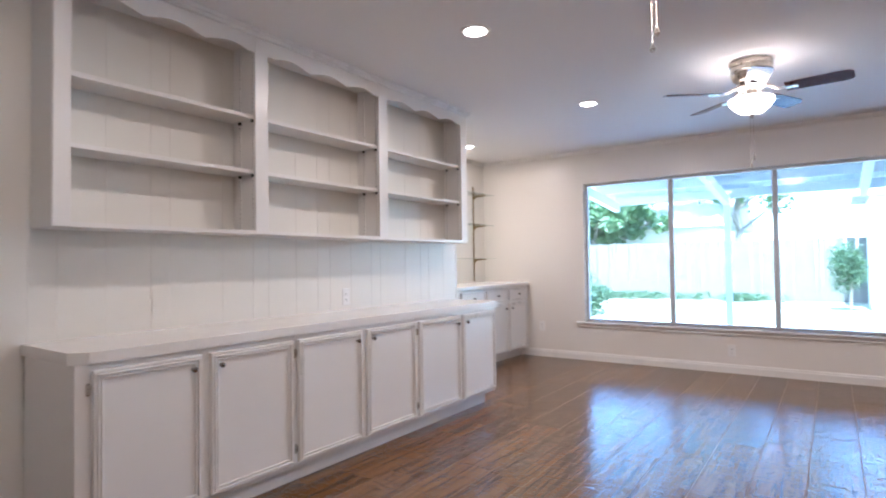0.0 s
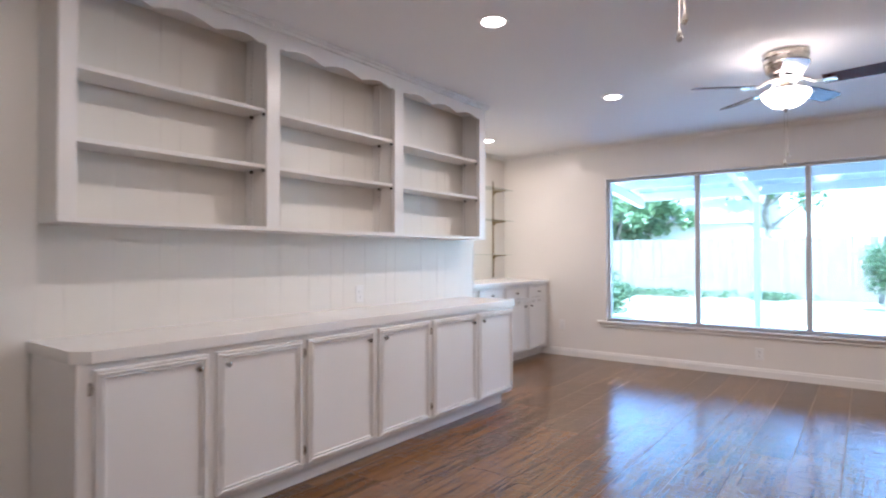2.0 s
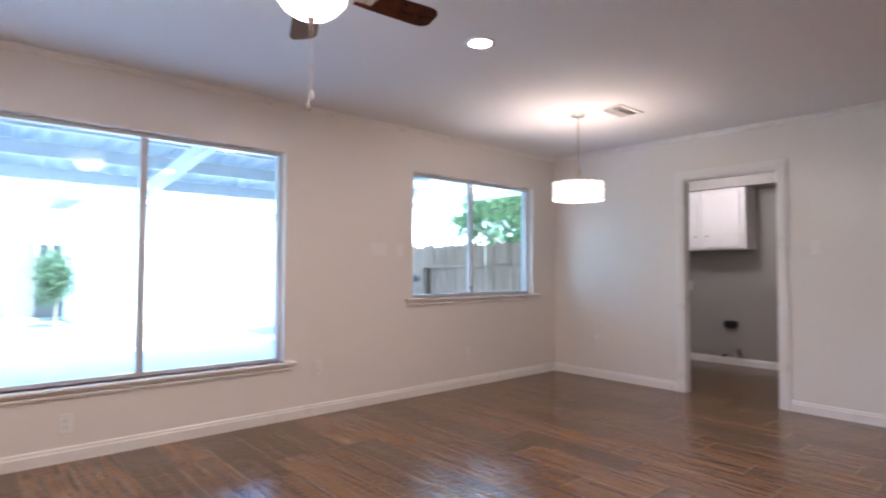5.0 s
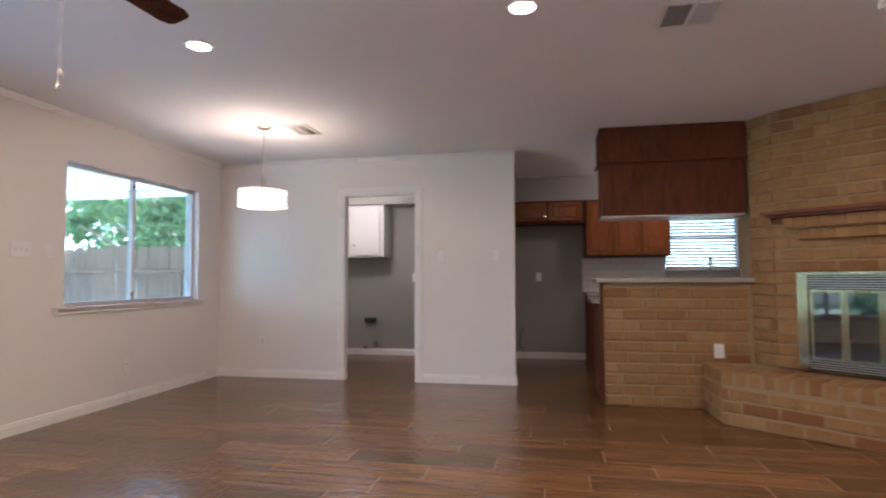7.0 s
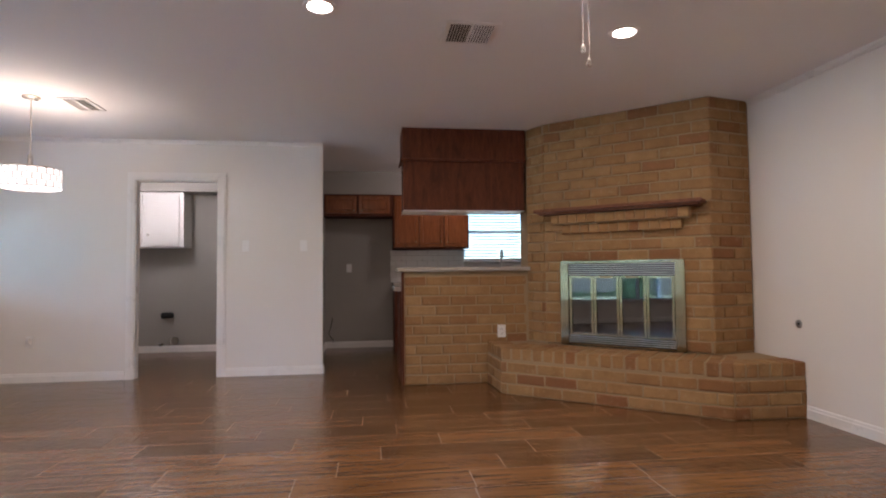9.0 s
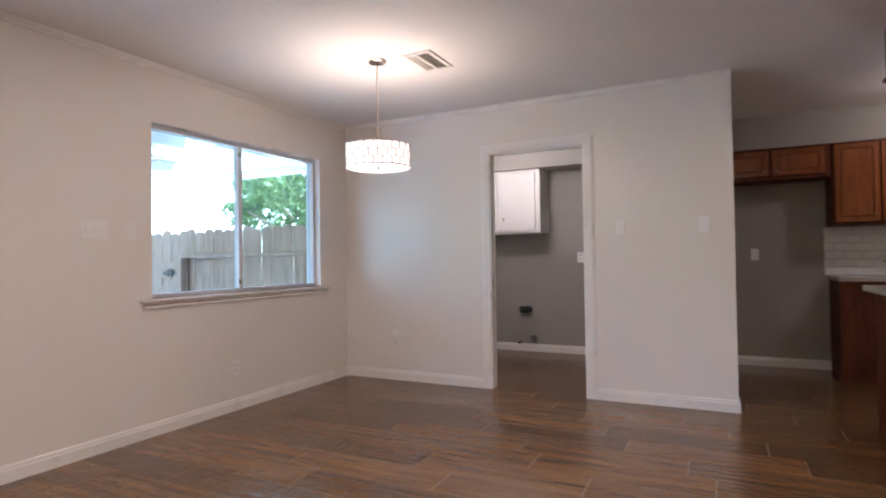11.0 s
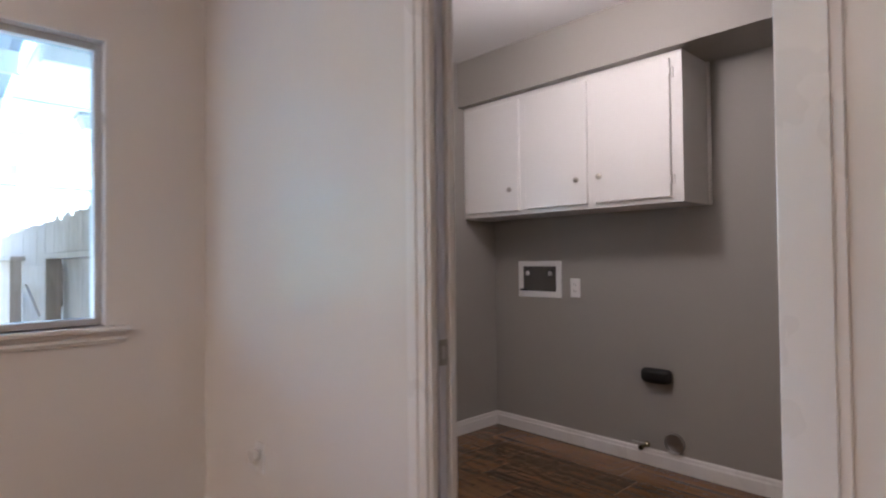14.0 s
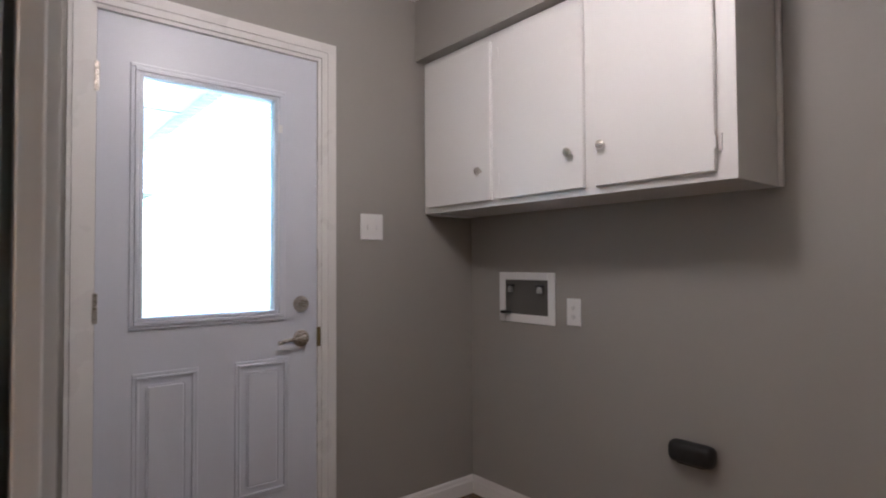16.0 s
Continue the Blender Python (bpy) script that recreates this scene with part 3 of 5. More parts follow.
for a, b in BAYS:
    # valance with three arches
    bm = bmesh.new()
    steps = 72
    low, top = [], []
    for k in range(steps + 1):
        u = k / steps
        lobe = 0.5 - 0.5 * math.cos(2 * math.pi * ((u * 3) % 1.0))
        z = 2.300 + 0.034 * (lobe ** 0.55)
        if u < 0.04 or u > 0.96:
            z = min(z + 0.012, 2.334)
        y = a + (b - a) * u
        low.append([bm.verts.new((x, y, z)) for x in (UX - 0.017, UX - 0.001)])
        top.append([bm.verts.new((x, y, UT)) for x in (UX - 0.017, UX - 0.001)])
    for k in range(steps):
        for j in (0, 1):
            bm.faces.new((low[k][j], low[k + 1][j], top[k + 1][j], top[k][j]))
        bm.faces.new((low[k][0], low[k][1], low[k + 1][1], low[k + 1][0]))
        bm.faces.new((top[k][0], top[k][1], top[k + 1][1], top[k + 1][0]))
    part("valance", bm, CAB, case, "scalloped valance board")
    for z in (1.652, 1.955):
        shelf = part("shelf", box(W + 0.003, a - 0.012, z, UX - 0.03, b + 0.012, z + 0.020, 0.002), CAB, case)
        for x in (UX - 0.05, W + 0.06):
            part("shelf_clip", box(x, b + 0.006, z - 0.016, x + 0.014, b + 0.018, z - 0.001), DARK, shelf, "small dark shelf clip")
    for x in (UX - 0.055, W + 0.055):
        for yy in (a - 0.019, b + 0.0165):
            rail = [(x, yy, 1.345, x + 0.016, yy + 0.003, 2.36)]
            strip = part("pilaster_strip", boxes(rail), CAB, case)
            slots = part("slots", boxes([(x + 0.005, yy - 0.0006, z, x + 0.011, yy + 0.0036, z + 0.004) for z in np.arange(1.36, 2.35, 0.0254)]), DARK, strip)
            tagged(slots, kind="stuff")
part("top_fascia", box(UX - 0.018, 0.895, UT + 0.001, UX, 4.0, CE - 0.002), CAB, case)
bm = profile_run([(0, 0), (0.010, 0.004), (0.016, 0.016), (0.028, 0.022), (0.032, 0.034), (0, 0.034)], (UX, 0.87, CE - 0.036), (UX, 4.025, CE - 0.036), (1, 0, 0))
profile_run([(0, 0), (0.010, 0.004), (0.016, 0.016), (0.028, 0.022), (0.032, 0.034), (0, 0.034)], (W + 0.001, 0.895, CE - 0.036), (UX, 0.895, CE - 0.036), (0, -1, 0), bm)
part("crown", bm, TRIM, case)

# alcove cabinets
AX = -3.205
edges = [4.165, 4.72, 5.23, 5.74, N - 0.004]
for k, (ya, yb) in enumerate(zip(edges, edges[1:])):
    unit = thing("alcove_cabinet", "white painted alcove cabinet with a drawer above a door", "cabinet", (AX - 0.3, (ya + yb) / 2, 0), "cabinets in the alcove")
    part("body", box(AW + 0.002, ya + 0.0005, 0.09, AX, yb - 0.0005, 0.858, 0.0015), CAB, unit)
    part("toe_kick", box(AW + 0.002, ya + 0.0005, 0.0, AX - 0.07, yb - 0.0005, 0.09), CAB, unit)
    drawer = part("drawer", box(AX, ya + 0.022, 0.700, AX + 0.016, yb - 0.022, 0.835, 0.003), CAB, unit)
    bm = bmesh.new()
    a, b, c, d = ya + 0.022, yb - 0.022, 0.700, 0.835
    for r in ((a, c, b, c + 0.016), (a, d - 0.016, b, d), (a, c + 0.016, a + 0.016, d - 0.016), (b - 0.016, c + 0.016, b, d - 0.016)):
        box(AX + 0.016, r[0], r[1], AX + 0.025, r[2], r[3], 0.003, bm)
    part("moulding", bm, TRIM, drawer)
    knob(drawer, (AX + 0.016, (ya + yb) / 2, 0.768), r=0.012)
    panel_door(unit, AX, ya + 0.022, yb - 0.022, 0.115, 0.675, (yb - 0.07) if k % 2 == 0 else (ya + 0.07), 0.61)
tagged(part("alcove_worktop", box(AW + 0.001, AY + 0.02, 0.860, AX + 0.035, N - 0.002, 0.900, 0.004), COUNTER), "white worktop on the alcove cabinets", "worktop")

rack = thing("glass_shelf_rack", "brass wall rail with three glass shelves on brackets", "shelf", (AW, 5.97, 0.91))
part("rail", boxes([(AW + 0.001, 5.962, 0.915, AW + 0.014, 5.978, 2.113)], 0.002), BRONZE, rack)
for z in (1.196, 1.611, 1.991):
    bm = bmesh.new()
    prof = [(AW + 0.014, z - 0.055), (AW + 0.05, z - 0.022), (AW + 0.19, z - 0.010), (AW + 0.20, z - 0.001), (AW + 0.014, z - 0.001)]
    sides = [[bm.verts.new((x, yy, h)) for x, h in prof] for yy in (5.965, 5.975)]
    for k in range(5):
        bm.faces.new((sides[0][k], sides[0][(k + 1) % 5], sides[1][(k + 1) % 5], sides[1][k]))
    bm.faces.new(sides[0])
    bm.faces.new(sides[1])
    part("bracket", bm, BRONZE, rack)
    part("glass_shelf", box(AW + 0.012, 4.9, z, AW + 0.225, 6.13, z + 0.006, 0.001), SHELF_GLASS, rack, "clear glass shelf")


# ---- switches and sockets ----
def plate(kind, x, y, z, axis, side, name, label, gang=1, wide=0.072, tall=0.117):
    """A wall plate facing along axis * side."""
    root = thing(name, label, "switch" if kind == "switch" else "socket", (x, y, z))
    w = wide * (1 + 0.62 * (gang - 1))

    def slab(u0, z0, u1, z1, d0, d1, bevel=0.0):
        if axis == "x":
            return box(x + side * d0, y + u0, z + z0, x + side * d1, y + u1, z + z1, bevel)
        return box(x + u0, y + side * d0, z + z0, x + u1, y + side * d1, z + z1, bevel)

    part("cover", slab(-w / 2, -tall / 2, w / 2, tall / 2, 0.0005, 0.0065, 0.0025), PLATE, root)
    for g in range(gang):
        u = (g - (gang - 1) / 2) * 0.046
        if kind == "switch":
            part("toggle", slab(u - 0.005, -0.012, u + 0.005, 0.010, 0.0065, 0.017, 0.002), PLATE, root)
        elif kind == "socket":
            for dz in (0.020, -0.020):
                face = part("outlet_face", slab(u - 0.017, dz - 0.014, u + 0.017, dz + 0.014, 0.0065, 0.0085, 0.001), PLATE, root)
                for du in (-0.0065, 0.0065):
                    part("slot", slab(u + du - 0.0012, dz - 0.003, u + du + 0.0012, dz + 0.006, 0.0085, 0.0092), DARK, face)
                part("slot", slab(u - 0.002, dz - 0.010, u + 0.002, dz - 0.006, 0.0085, 0.0092), DARK, face)
    return root


plate("switch", W, 0.525, 1.37, "x", 1, "light_switch", "white toggle switch on the board wall")
plate("socket", W, 0.475, 0.414, "x", 1, "wall_socket", "white socket low on the board wall", 1, 0.085, 0.135)
plate("socket", W, 2.76, 0.922, "x", 1, "wall_socket", "white socket above the long worktop")
plate("socket", -3.00, N, 0.365, "y", -1, "wall_socket", "white socket beside the alcove cabinets")
plate("socket", -0.93, N, 0.225, "y", -1, "wall_socket", "white socket below the wide window")
plate("socket", 0.74, N, 0.37, "y", -1, "wall_socket", "white socket between the two windows")
plate("socket", 2.38, N, 0.325, "y", -1, "wall_socket", "white socket below the dining window")
plate("switch", 1.32, N, 1.325, "y", -1, "light_switch", "white three-gang switch beside the dining window", 3)
plate("switch", 1.55, N, 1.325, "y", -1, "light_switch", "white single switch beside the dining window")
plug = plate("blank", E, 5.69, 0.40, "x", -1, "wall_socket", "white socket plate with a plug adapter")
part("plug", box(E - 0.040, 5.675, 0.395, E - 0.006, 5.712, 0.435, 0.006), PLATE, plug, "small white plug")
part("cord", tube([(E - 0.038, 5.69, 0.42), (E - 0.055, 5.68, 0.44), (E - 0.05, 5.67, 0.40), (E - 0.03, 5.668, 0.385)], 0.006), PLATE, plug)
plate("switch", E, 3.635, 1.347, "x", -1, "light_switch", "white toggle switch beside the laundry doorway")
plate("switch", E, 3.045, 1.347, "x", -1, "light_switch", "white toggle switch near the kitchen end")
plate("switch", 5.18, N, 1.338, "y", -1, "light_switch", "white two-gang switch on the grey wall", 2)
plate("socket", LE, 5.60, 0.96, "x", -1, "wall_socket", "white round-faced socket beside the washer box")
plate("socket", LE, 4.41, 1.12, "x", -1, "wall_socket", "white socket on the grey laundry wall", 1, 0.078, 0.122)
plate("blank", LE, 2.65, 1.12, "x", -1, "wall_socket", "white cover plate in the fridge recess")

rosette = thing("gas_key_cover", "round brass gas key cover on the white wall", "gas key", (1.46, S, 0.66))
part("disc", lathe([(0.030, 0.0005), (0.030, 0.004), (0.024, 0.007), (0.012, 0.007), (0.010, 0.003)], (1.46, S, 0.66), 24, axis="y"), STEEL, rosette, "", True)
part("key_hole", lathe([(0.008, 0.0035), (0.007, 0.008), (0.0, 0.008)], (1.46, S, 0.66), 12, axis="y"), DARK, rosette)

# ---- ceiling fixtures ----
for cx, cy in CANS:
    can = thing("recessed_light", "round white recessed ceiling light, lit", "ceiling light", (cx, cy, CE), "recessed lights")
    part("trim_ring", lathe([(0.063, -0.002), (0.067, -0.008), (0.084, -0.006), (0.087, -0.0005), (0.063, -0.0005)], (cx, cy, CE), 32), TRIM, can, "white trim ring", True)
    part("lens", lathe([(0.0, -0.018), (0.025, -0.016), (0.045, -0.011), (0.058, -0.004), (0.060, -0.001)], (cx, cy, CE), 32), LIT_CAN, can, "glowing lens", True)


def vent(x, y, sx, sy, label):
    root = thing("ceiling_vent", label, "vent", (x, y, CE))
    b = 0.032
    part("frame", boxes([(x - sx / 2, y - sy / 2, CE - 0.009, x + sx / 2, y - sy / 2 + b, CE - 0.0005), (x - sx / 2, y + sy / 2 - b, CE - 0.009, x + sx / 2, y + sy / 2, CE - 0.0005),
                         (x - sx / 2, y - sy / 2 + b, CE - 0.009, x - sx / 2 + b, y + sy / 2 - b, CE - 0.0005), (x + sx / 2 - b, y - sy / 2 + b, CE - 0.009, x + sx / 2, y + sy / 2 - b, CE - 0.0005)], 0.002), TRIM, root)
    # dark sheet paints the shade behind the slats
    part("backing", box(x - sx / 2 + b, y - sy / 2 + b, CE - 0.0035, x + sx / 2 - b, y + sy / 2 - b, CE - 0.0008), SHADED_BACK, root)
    part("bar", boxes([(x - sx / 2 + b, y - 0.008, CE - 0.012, x + sx / 2 - b, y + 0.008, CE - 0.0036)]), TRIM, root)
    n = 7
    for half in (-1, 1):
        for k in range(n):
            v = (k + 0.6) / (n + 0.2) * (sy / 2 - b - 0.01) + 0.008
            yy = y + half * v
            bm = box(x - sx / 2 + b, yy - 0.005, CE - 0.0105, x + sx / 2 - b, yy + 0.005, CE - 0.009)
            bmesh.ops.rotate(bm, verts=bm.verts, cent=(x, yy, CE - 0.0098), matrix=Matrix.Rotation(radians(-48 * half), 3, "X"))
            part("slat", bm, TRIM, root)
    return root


vent(-1.77, 1.785, 0.31, 0.27, "white louvred ceiling vent near the bookcase")
vent(0.89, 1.77, 0.30, 0.31, "white louvred ceiling vent in the middle of the room")
vent(2.55, 4.65, 0.34, 0.22, "white louvred ceiling vent beside the pendant")
vent(4.70, 4.40, 0.26, 0.26, "white louvred ceiling vent in the laundry")


def ceiling_fan():
    fan = thing("ceiling_fan", "flush ceiling fan with dark blades and lit glass bowl", "ceiling fan", (0, 0, CE), "ceiling fans")
    z = CE
    part("housing", lathe([(0.095, z), (0.126, z - 0.004), (0.130, z - 0.030), (0.120, z - 0.038), (0.124, z - 0.046), (0.122, z - 0.070), (0.112, z - 0.078), (0.116, z - 0.086), (0.108, z - 0.118), (0.080, z - 0.140), (0.050, z - 0.150), (0.0, z - 0.150)], (0, 0, 0), 40), NICKEL, fan, "brushed nickel motor housing", True)
    part("rotor", lathe([(0.085, z - 0.151), (0.092, z - 0.158), (0.092, z - 0.176), (0.060, z - 0.186), (0.0, z - 0.186)], (0, 0, 0), 32), NICKEL, fan, "", True)
    part("fitter", lathe([(0.030, z - 0.187), (0.034, z - 0.215), (0.060, z - 0.224), (0.066, z - 0.236), (0.020, z - 0.240), (0.0, z - 0.240)], (0, 0, 0), 28), NICKEL, fan, "", True)
    bm = lathe([(0.128, z - 0.243), (0.136, z - 0.250), (0.130, z - 0.275), (0.112, z - 0.298), (0.100, z - 0.312), (0.072, z - 0.332), (0.034, z - 0.343), (0.0, z - 0.345)], (0, 0, 0), 36)
    bmesh.ops.delete(bm, geom=[f for f in bm.faces if len(f.verts) > 4], context="FACES_ONLY")
    bowl = part("glass_bowl", bm, LIT, fan, "lit frosted glass bowl", True)
    part("finial", lathe([(0.0, z - 0.375), (0.008, z - 0.368), (0.012, z - 0.358), (0.016, z - 0.346), (0.0, z - 0.344)], (0, 0, 0), 16), NICKEL, bowl, "", True)
    for k in range(5):
        turn = Matrix.Rotation(radians(-6 + 72 * k), 4, "Z")
        bm = bmesh.new()
        outline = [(0.195, -0.052), (0.27, -0.058), (0.50, -0.064), (0.535, -0.055), (0.55, -0.035), (0.55, 0.035), (0.535, 0.055), (0.50, 0.064), (0.27, 0.058), (0.195, 0.052)]
        lo = [bm.verts.new((x, y, -0.003)) for x, y in outline]
        hi = [bm.verts.new((x, y, 0.003)) for x, y in outline]
        bm.faces.new(lo)
        bm.faces.new(hi)
        for j in range(10):
            bm.faces.new((lo[j], lo[(j + 1) % 10], hi[(j + 1) % 10], hi[j]))
        tilt = Matrix.Translation((0, 0, z - 0.205)) @ Matrix.Rotation(radians(-12), 4, "X")
        bmesh.ops.transform(bm, matrix=turn @ tilt, verts=bm.verts)
        blade = part("blade", bm, BLADE, fan, "dark mahogany fan blade")
        bm = tube([(0.085, 0, z - 0.168), (0.12, 0, z - 0.185), (0.155, 0, z - 0.206), (0.20, 0, z - 0.211)], 0.009, 8)
        box(0.185, -0.034, z - 0.214, 0.265, 0.034, z - 0.2095, 0.002, bm)
        box(0.15, -0.020, z - 0.213, 0.19, 0.020, z - 0.207, 0.002, bm)
        bmesh.ops.transform(bm, matrix=turn, verts=bm.verts)
        part("blade_iron", bm, NICKEL, blade, "nickel blade bracket")
    for dx, dy, end in ((0.009, 0.004, 1.790), (-0.008, -0.005, 1.740)):
        bm = tube([(dx, dy, z - 0.335), (dx, dy, end + 0.03)], 0.0012, 6)
        chain = part("pull_chain", bm, NICKEL, fan, "thin nickel pull chain")
        part("pull_end", lathe([(0.0, end), (0.007, end + 0.004), (0.010, end + 0.012), (0.007, end + 0.022), (0.003, end + 0.034), (0.0, end + 0.036)], (dx, dy, 0), 12), NICKEL, chain, "", True)
    return fan


fan = ceiling_fan()
fan.matrix_basis = pose(FANS[0][0], FANS[0][1], CE)
copy_thing(fan, pose(FANS[1][0], FANS[1][1], CE, 0, 0, 33))

# drum pendant
px, py = 2.385, 4.935
pendant = thing("drum_pendant", "lit white drum pendant with a chrome link lattice", "pendant lamp", (px, py, CE))
part("canopy", lathe([(0.062, CE - 0.0005), (0.062, CE - 0.014), (0.054, CE - 0.020), (0.0, CE - 0.020)], (px, py, 0), 28), NICKEL, pendant, "", True)
part("rod", lathe([(0.006, CE - 0.02), (0.006, 2.0), (0.018, 1.975), (0.018, 1.885), (0.0, 1.885)], (px, py, 0), 14), NICKEL, pendant, "", True)
R, Z0, Z1 = 0.205, 1.728, 1.872
bm = lathe([(R, Z0), (R, Z1)], (px, py, 0), 56)
bmesh.ops.delete(bm, geom=[f for f in bm.faces if len(f.verts) > 4], context="FACES_ONLY")
part("shade", bm, SHADE, pendant, "glowing white drum shade", True)
part("diffuser", lathe([(0.0, Z0 + 0.006), (R - 0.004, Z0 + 0.006), (R - 0.004, Z0 + 0.010), (0.0, Z0 + 0.010)], (px, py, 0), 56), DIFFUSER, pendant, "white diffuser disc", True)
part("finial", lathe([(0.0, Z0 - 0.012), (0.009, Z0 - 0.006), (0.012, Z0 + 0.005), (0.0, Z0 + 0.005)], (px, py, 0), 16), NICKEL, pendant, "", True)
part("spider", boxes([(px - R, py - 0.004, Z1 - 0.006, px + R, py + 0.004, Z1 - 0.002), (px - 0.004, py - R, Z1 - 0.0059, px + 0.004, py + R, Z1 - 0.0021)]), NICKEL, pendant)
for z in (Z0, Z1):
    part("hoop", tube([(px + (R + 0.005) * math.cos(a), py + (R + 0.005) * math.sin(a), z) for a in np.linspace(0, 2 * math.pi, 56, endpoint=False)], 0.0045, 6, closed=True), NICKEL, pendant, "thin metal hoop", True)
bm = bmesh.new()
cols, rws = 22, 3
for r in range(rws):
    for c in range(cols):
        a0 = 2 * math.pi * (c + 0.5 * (r % 2)) / cols
        zc = Z0 + (r + 0.5) * (Z1 - Z0) / rws
        pts = []
        for k in range(10):
            q = 2 * math.pi * k / 10
            a = a0 + 0.172 * math.cos(q) * (1 if abs(math.cos(q)) < 0.8 else 0.94)
            pts.append((px + (R + 0.005) * math.cos(a), py + (R + 0.005) * math.sin(a), zc + 0.027 * math.copysign(abs(math.sin(q)) ** 0.7, math.sin(q))))
        tube(pts, 0.0032, 5, bm, closed=True)
part("lattice", bm, NICKEL, pendant, "chrome lattice of oval links", True)


# ---- brickwork ----
def brick_mesh(name, seed, length=0.235, depth=0.06, height=0.080):
    rnd = random.Random(seed)
    bm = box(0, 0, 0, length, depth, height, 0.006)
    for v in bm.verts:
        v.co += Vector((rnd.uniform(-1, 1), rnd.uniform(-0.6, 0.6), rnd.uniform(-1, 1))) * 0.0022
    me = bpy.data.meshes.new(name)
    bm.to_mesh(me)
    bm.free()
    me.materials.append(BRICK)
    return me


BRICKS = [brick_mesh("brick", k) for k in range(6)]
ROWLOCKS = [brick_mesh("brick_on_edge", k + 20, 0.080, 0.20, 0.098) for k in range(4)]
COURSE, LONG = 0.0927, 0.255


def brick_run(parent, a, b, z0, courses, skips=(), seed=1, first=0.0):
    """Bricks laid in running bond on the line a to b, the room on the left-hand side of it; the brick faces lie on the line."""
    rnd = random.Random(seed)
    a, b = Vector((*a, 0)), Vector((*b, 0))
    d = (b - a).normalized()
    length = (b - a).length
    turn = math.atan2(d.y, d.x)
    o = origin(parent)
    for c in range(courses):
        z = z0 + c * COURSE
        holes = [(s[0], s[1]) for s in skips if s[2] < z + COURSE * 0.55 and s[3] > z + COURSE * 0.45]
        u = -LONG * ((0.5 * (c % 2) + first + rnd.uniform(-0.06, 0.06)) % 1.0)
        while u < length:
            step = LONG * rnd.choice((1, 1, 1, 0.93, 1.08))
            lo, hi = max(u, 0), min(u + step, length)
            pieces = [(lo, hi)]
            for h0, h1 in holes:
                pieces = [q for p0, p1 in pieces for q in ((p0, min(p1, h0)), (max(p0, h1), p1)) if q[1] - q[0] > 0]
            for p0, p1 in pieces:
                if p1 - p0 < 0.035:
                    continue
                ob = new("brick", rnd.choice(BRICKS))
                ob.parent = parent
                proud = rnd.uniform(-0.003, 0.003)
                at = a + d * (p0 + 0.005) + Vector((d.y, -d.x, 0)) * (0.065 + proud)
                ob.matrix_basis = Matrix.Translation(at + Vector((0, 0, z + 0.006)) - o) @ Matrix.Rotation(turn, 4, "Z") @ Matrix.Rotation(radians(rnd.uniform(-0.5, 0.5)), 4, "Y") @ Matrix.Diagonal(((p1 - p0 - 0.011) / 0.235, 1, 1, 1))
            u += step


FA, FB, FC, FD = (1.822, -0.317), (2.798, 0.736), (3.03, 0.84), (1.929, -0.735)
HZ = 0.40
C1, C2, C3, C0 = (2.548, 1.228), (1.405, -0.178), (1.400, -0.735), (3.03, 1.245)
fireplace = thing("fireplace", "tan brick corner fireplace with raised hearth", "fireplace", (2.3, 0.2, 0))
du = Vector((FB[0] - FA[0], FB[1] - FA[1]))
FL = du.length
du.normalize()
dn = Vector((du.y, -du.x))


def face(u, v):
    """A point u along the fireplace face from its south end, v into the wall."""
    return (FA[0] + du.x * u + dn.x * v, FA[1] + du.y * u + dn.y * v)


OPEN_U, OPEN_Z = (0.225, 1.250), (HZ + 0.005, 1.125)
bm = prism([(FD[0] + 0.014, S + 0.003), (FA[0] + 0.016, FA[1] - 0.004), face(0.02, 0.32), face(FL - 0.02, 0.32), (FB[0] + 0.002, FB[1] - 0.016), (FC[0] + 0.002, FC[1] - 0.016), (3.30, 0.824), (3.30, S + 0.003)], 0, CE - 0.002)
part("back_core", bm, MORTAR, fireplace, "sandy mortar")
for name, u0, u1, z0, z1 in (("jamb_core", 0.012, OPEN_U[0], HZ, CE - 0.003), ("jamb_core", OPEN_U[1], FL - 0.012, HZ, CE - 0.003), ("breast_core", OPEN_U[0], OPEN_U[1], OPEN_Z[1], CE - 0.003)):
    part(name, prism([face(u0, 0.014), face(u1, 0.014), face(u1, 0.319), face(u0, 0.319)], z0, z1), MORTAR, fireplace)
part("hearth_core", prism([(C1[0] + 0.003, C1[1] - 0.014), (C2[0] + 0.014, C2[1] - 0.004), (C3[0] + 0.014, S + 0.003), (3.03, S + 0.003), (3.028, C0[1] - 0.014)], 0.001, HZ - 0.012), MORTAR, fireplace)
SKIP = [(OPEN_U[0], OPEN_U[1], HZ, OPEN_Z[1])]
brick_run(fireplace, FA, FB, HZ, 22, SKIP, 3)
brick_run(fireplace, FB, FC, HZ, 22, (), 4, 0.3)
brick_run(fireplace, (FD[0], S + 0.004), FA, HZ, 22, (), 5, 0.2)
brick_run(fireplace, C2, C1, 0.0, 3, (), 6, 0.1)
brick_run(fireplace, C3, C2, 0.0, 3, (), 7, 0.4)
brick_run(fireplace, C1, C0, 0.0, 3, (), 8, 0.6)
rnd = random.Random(12)
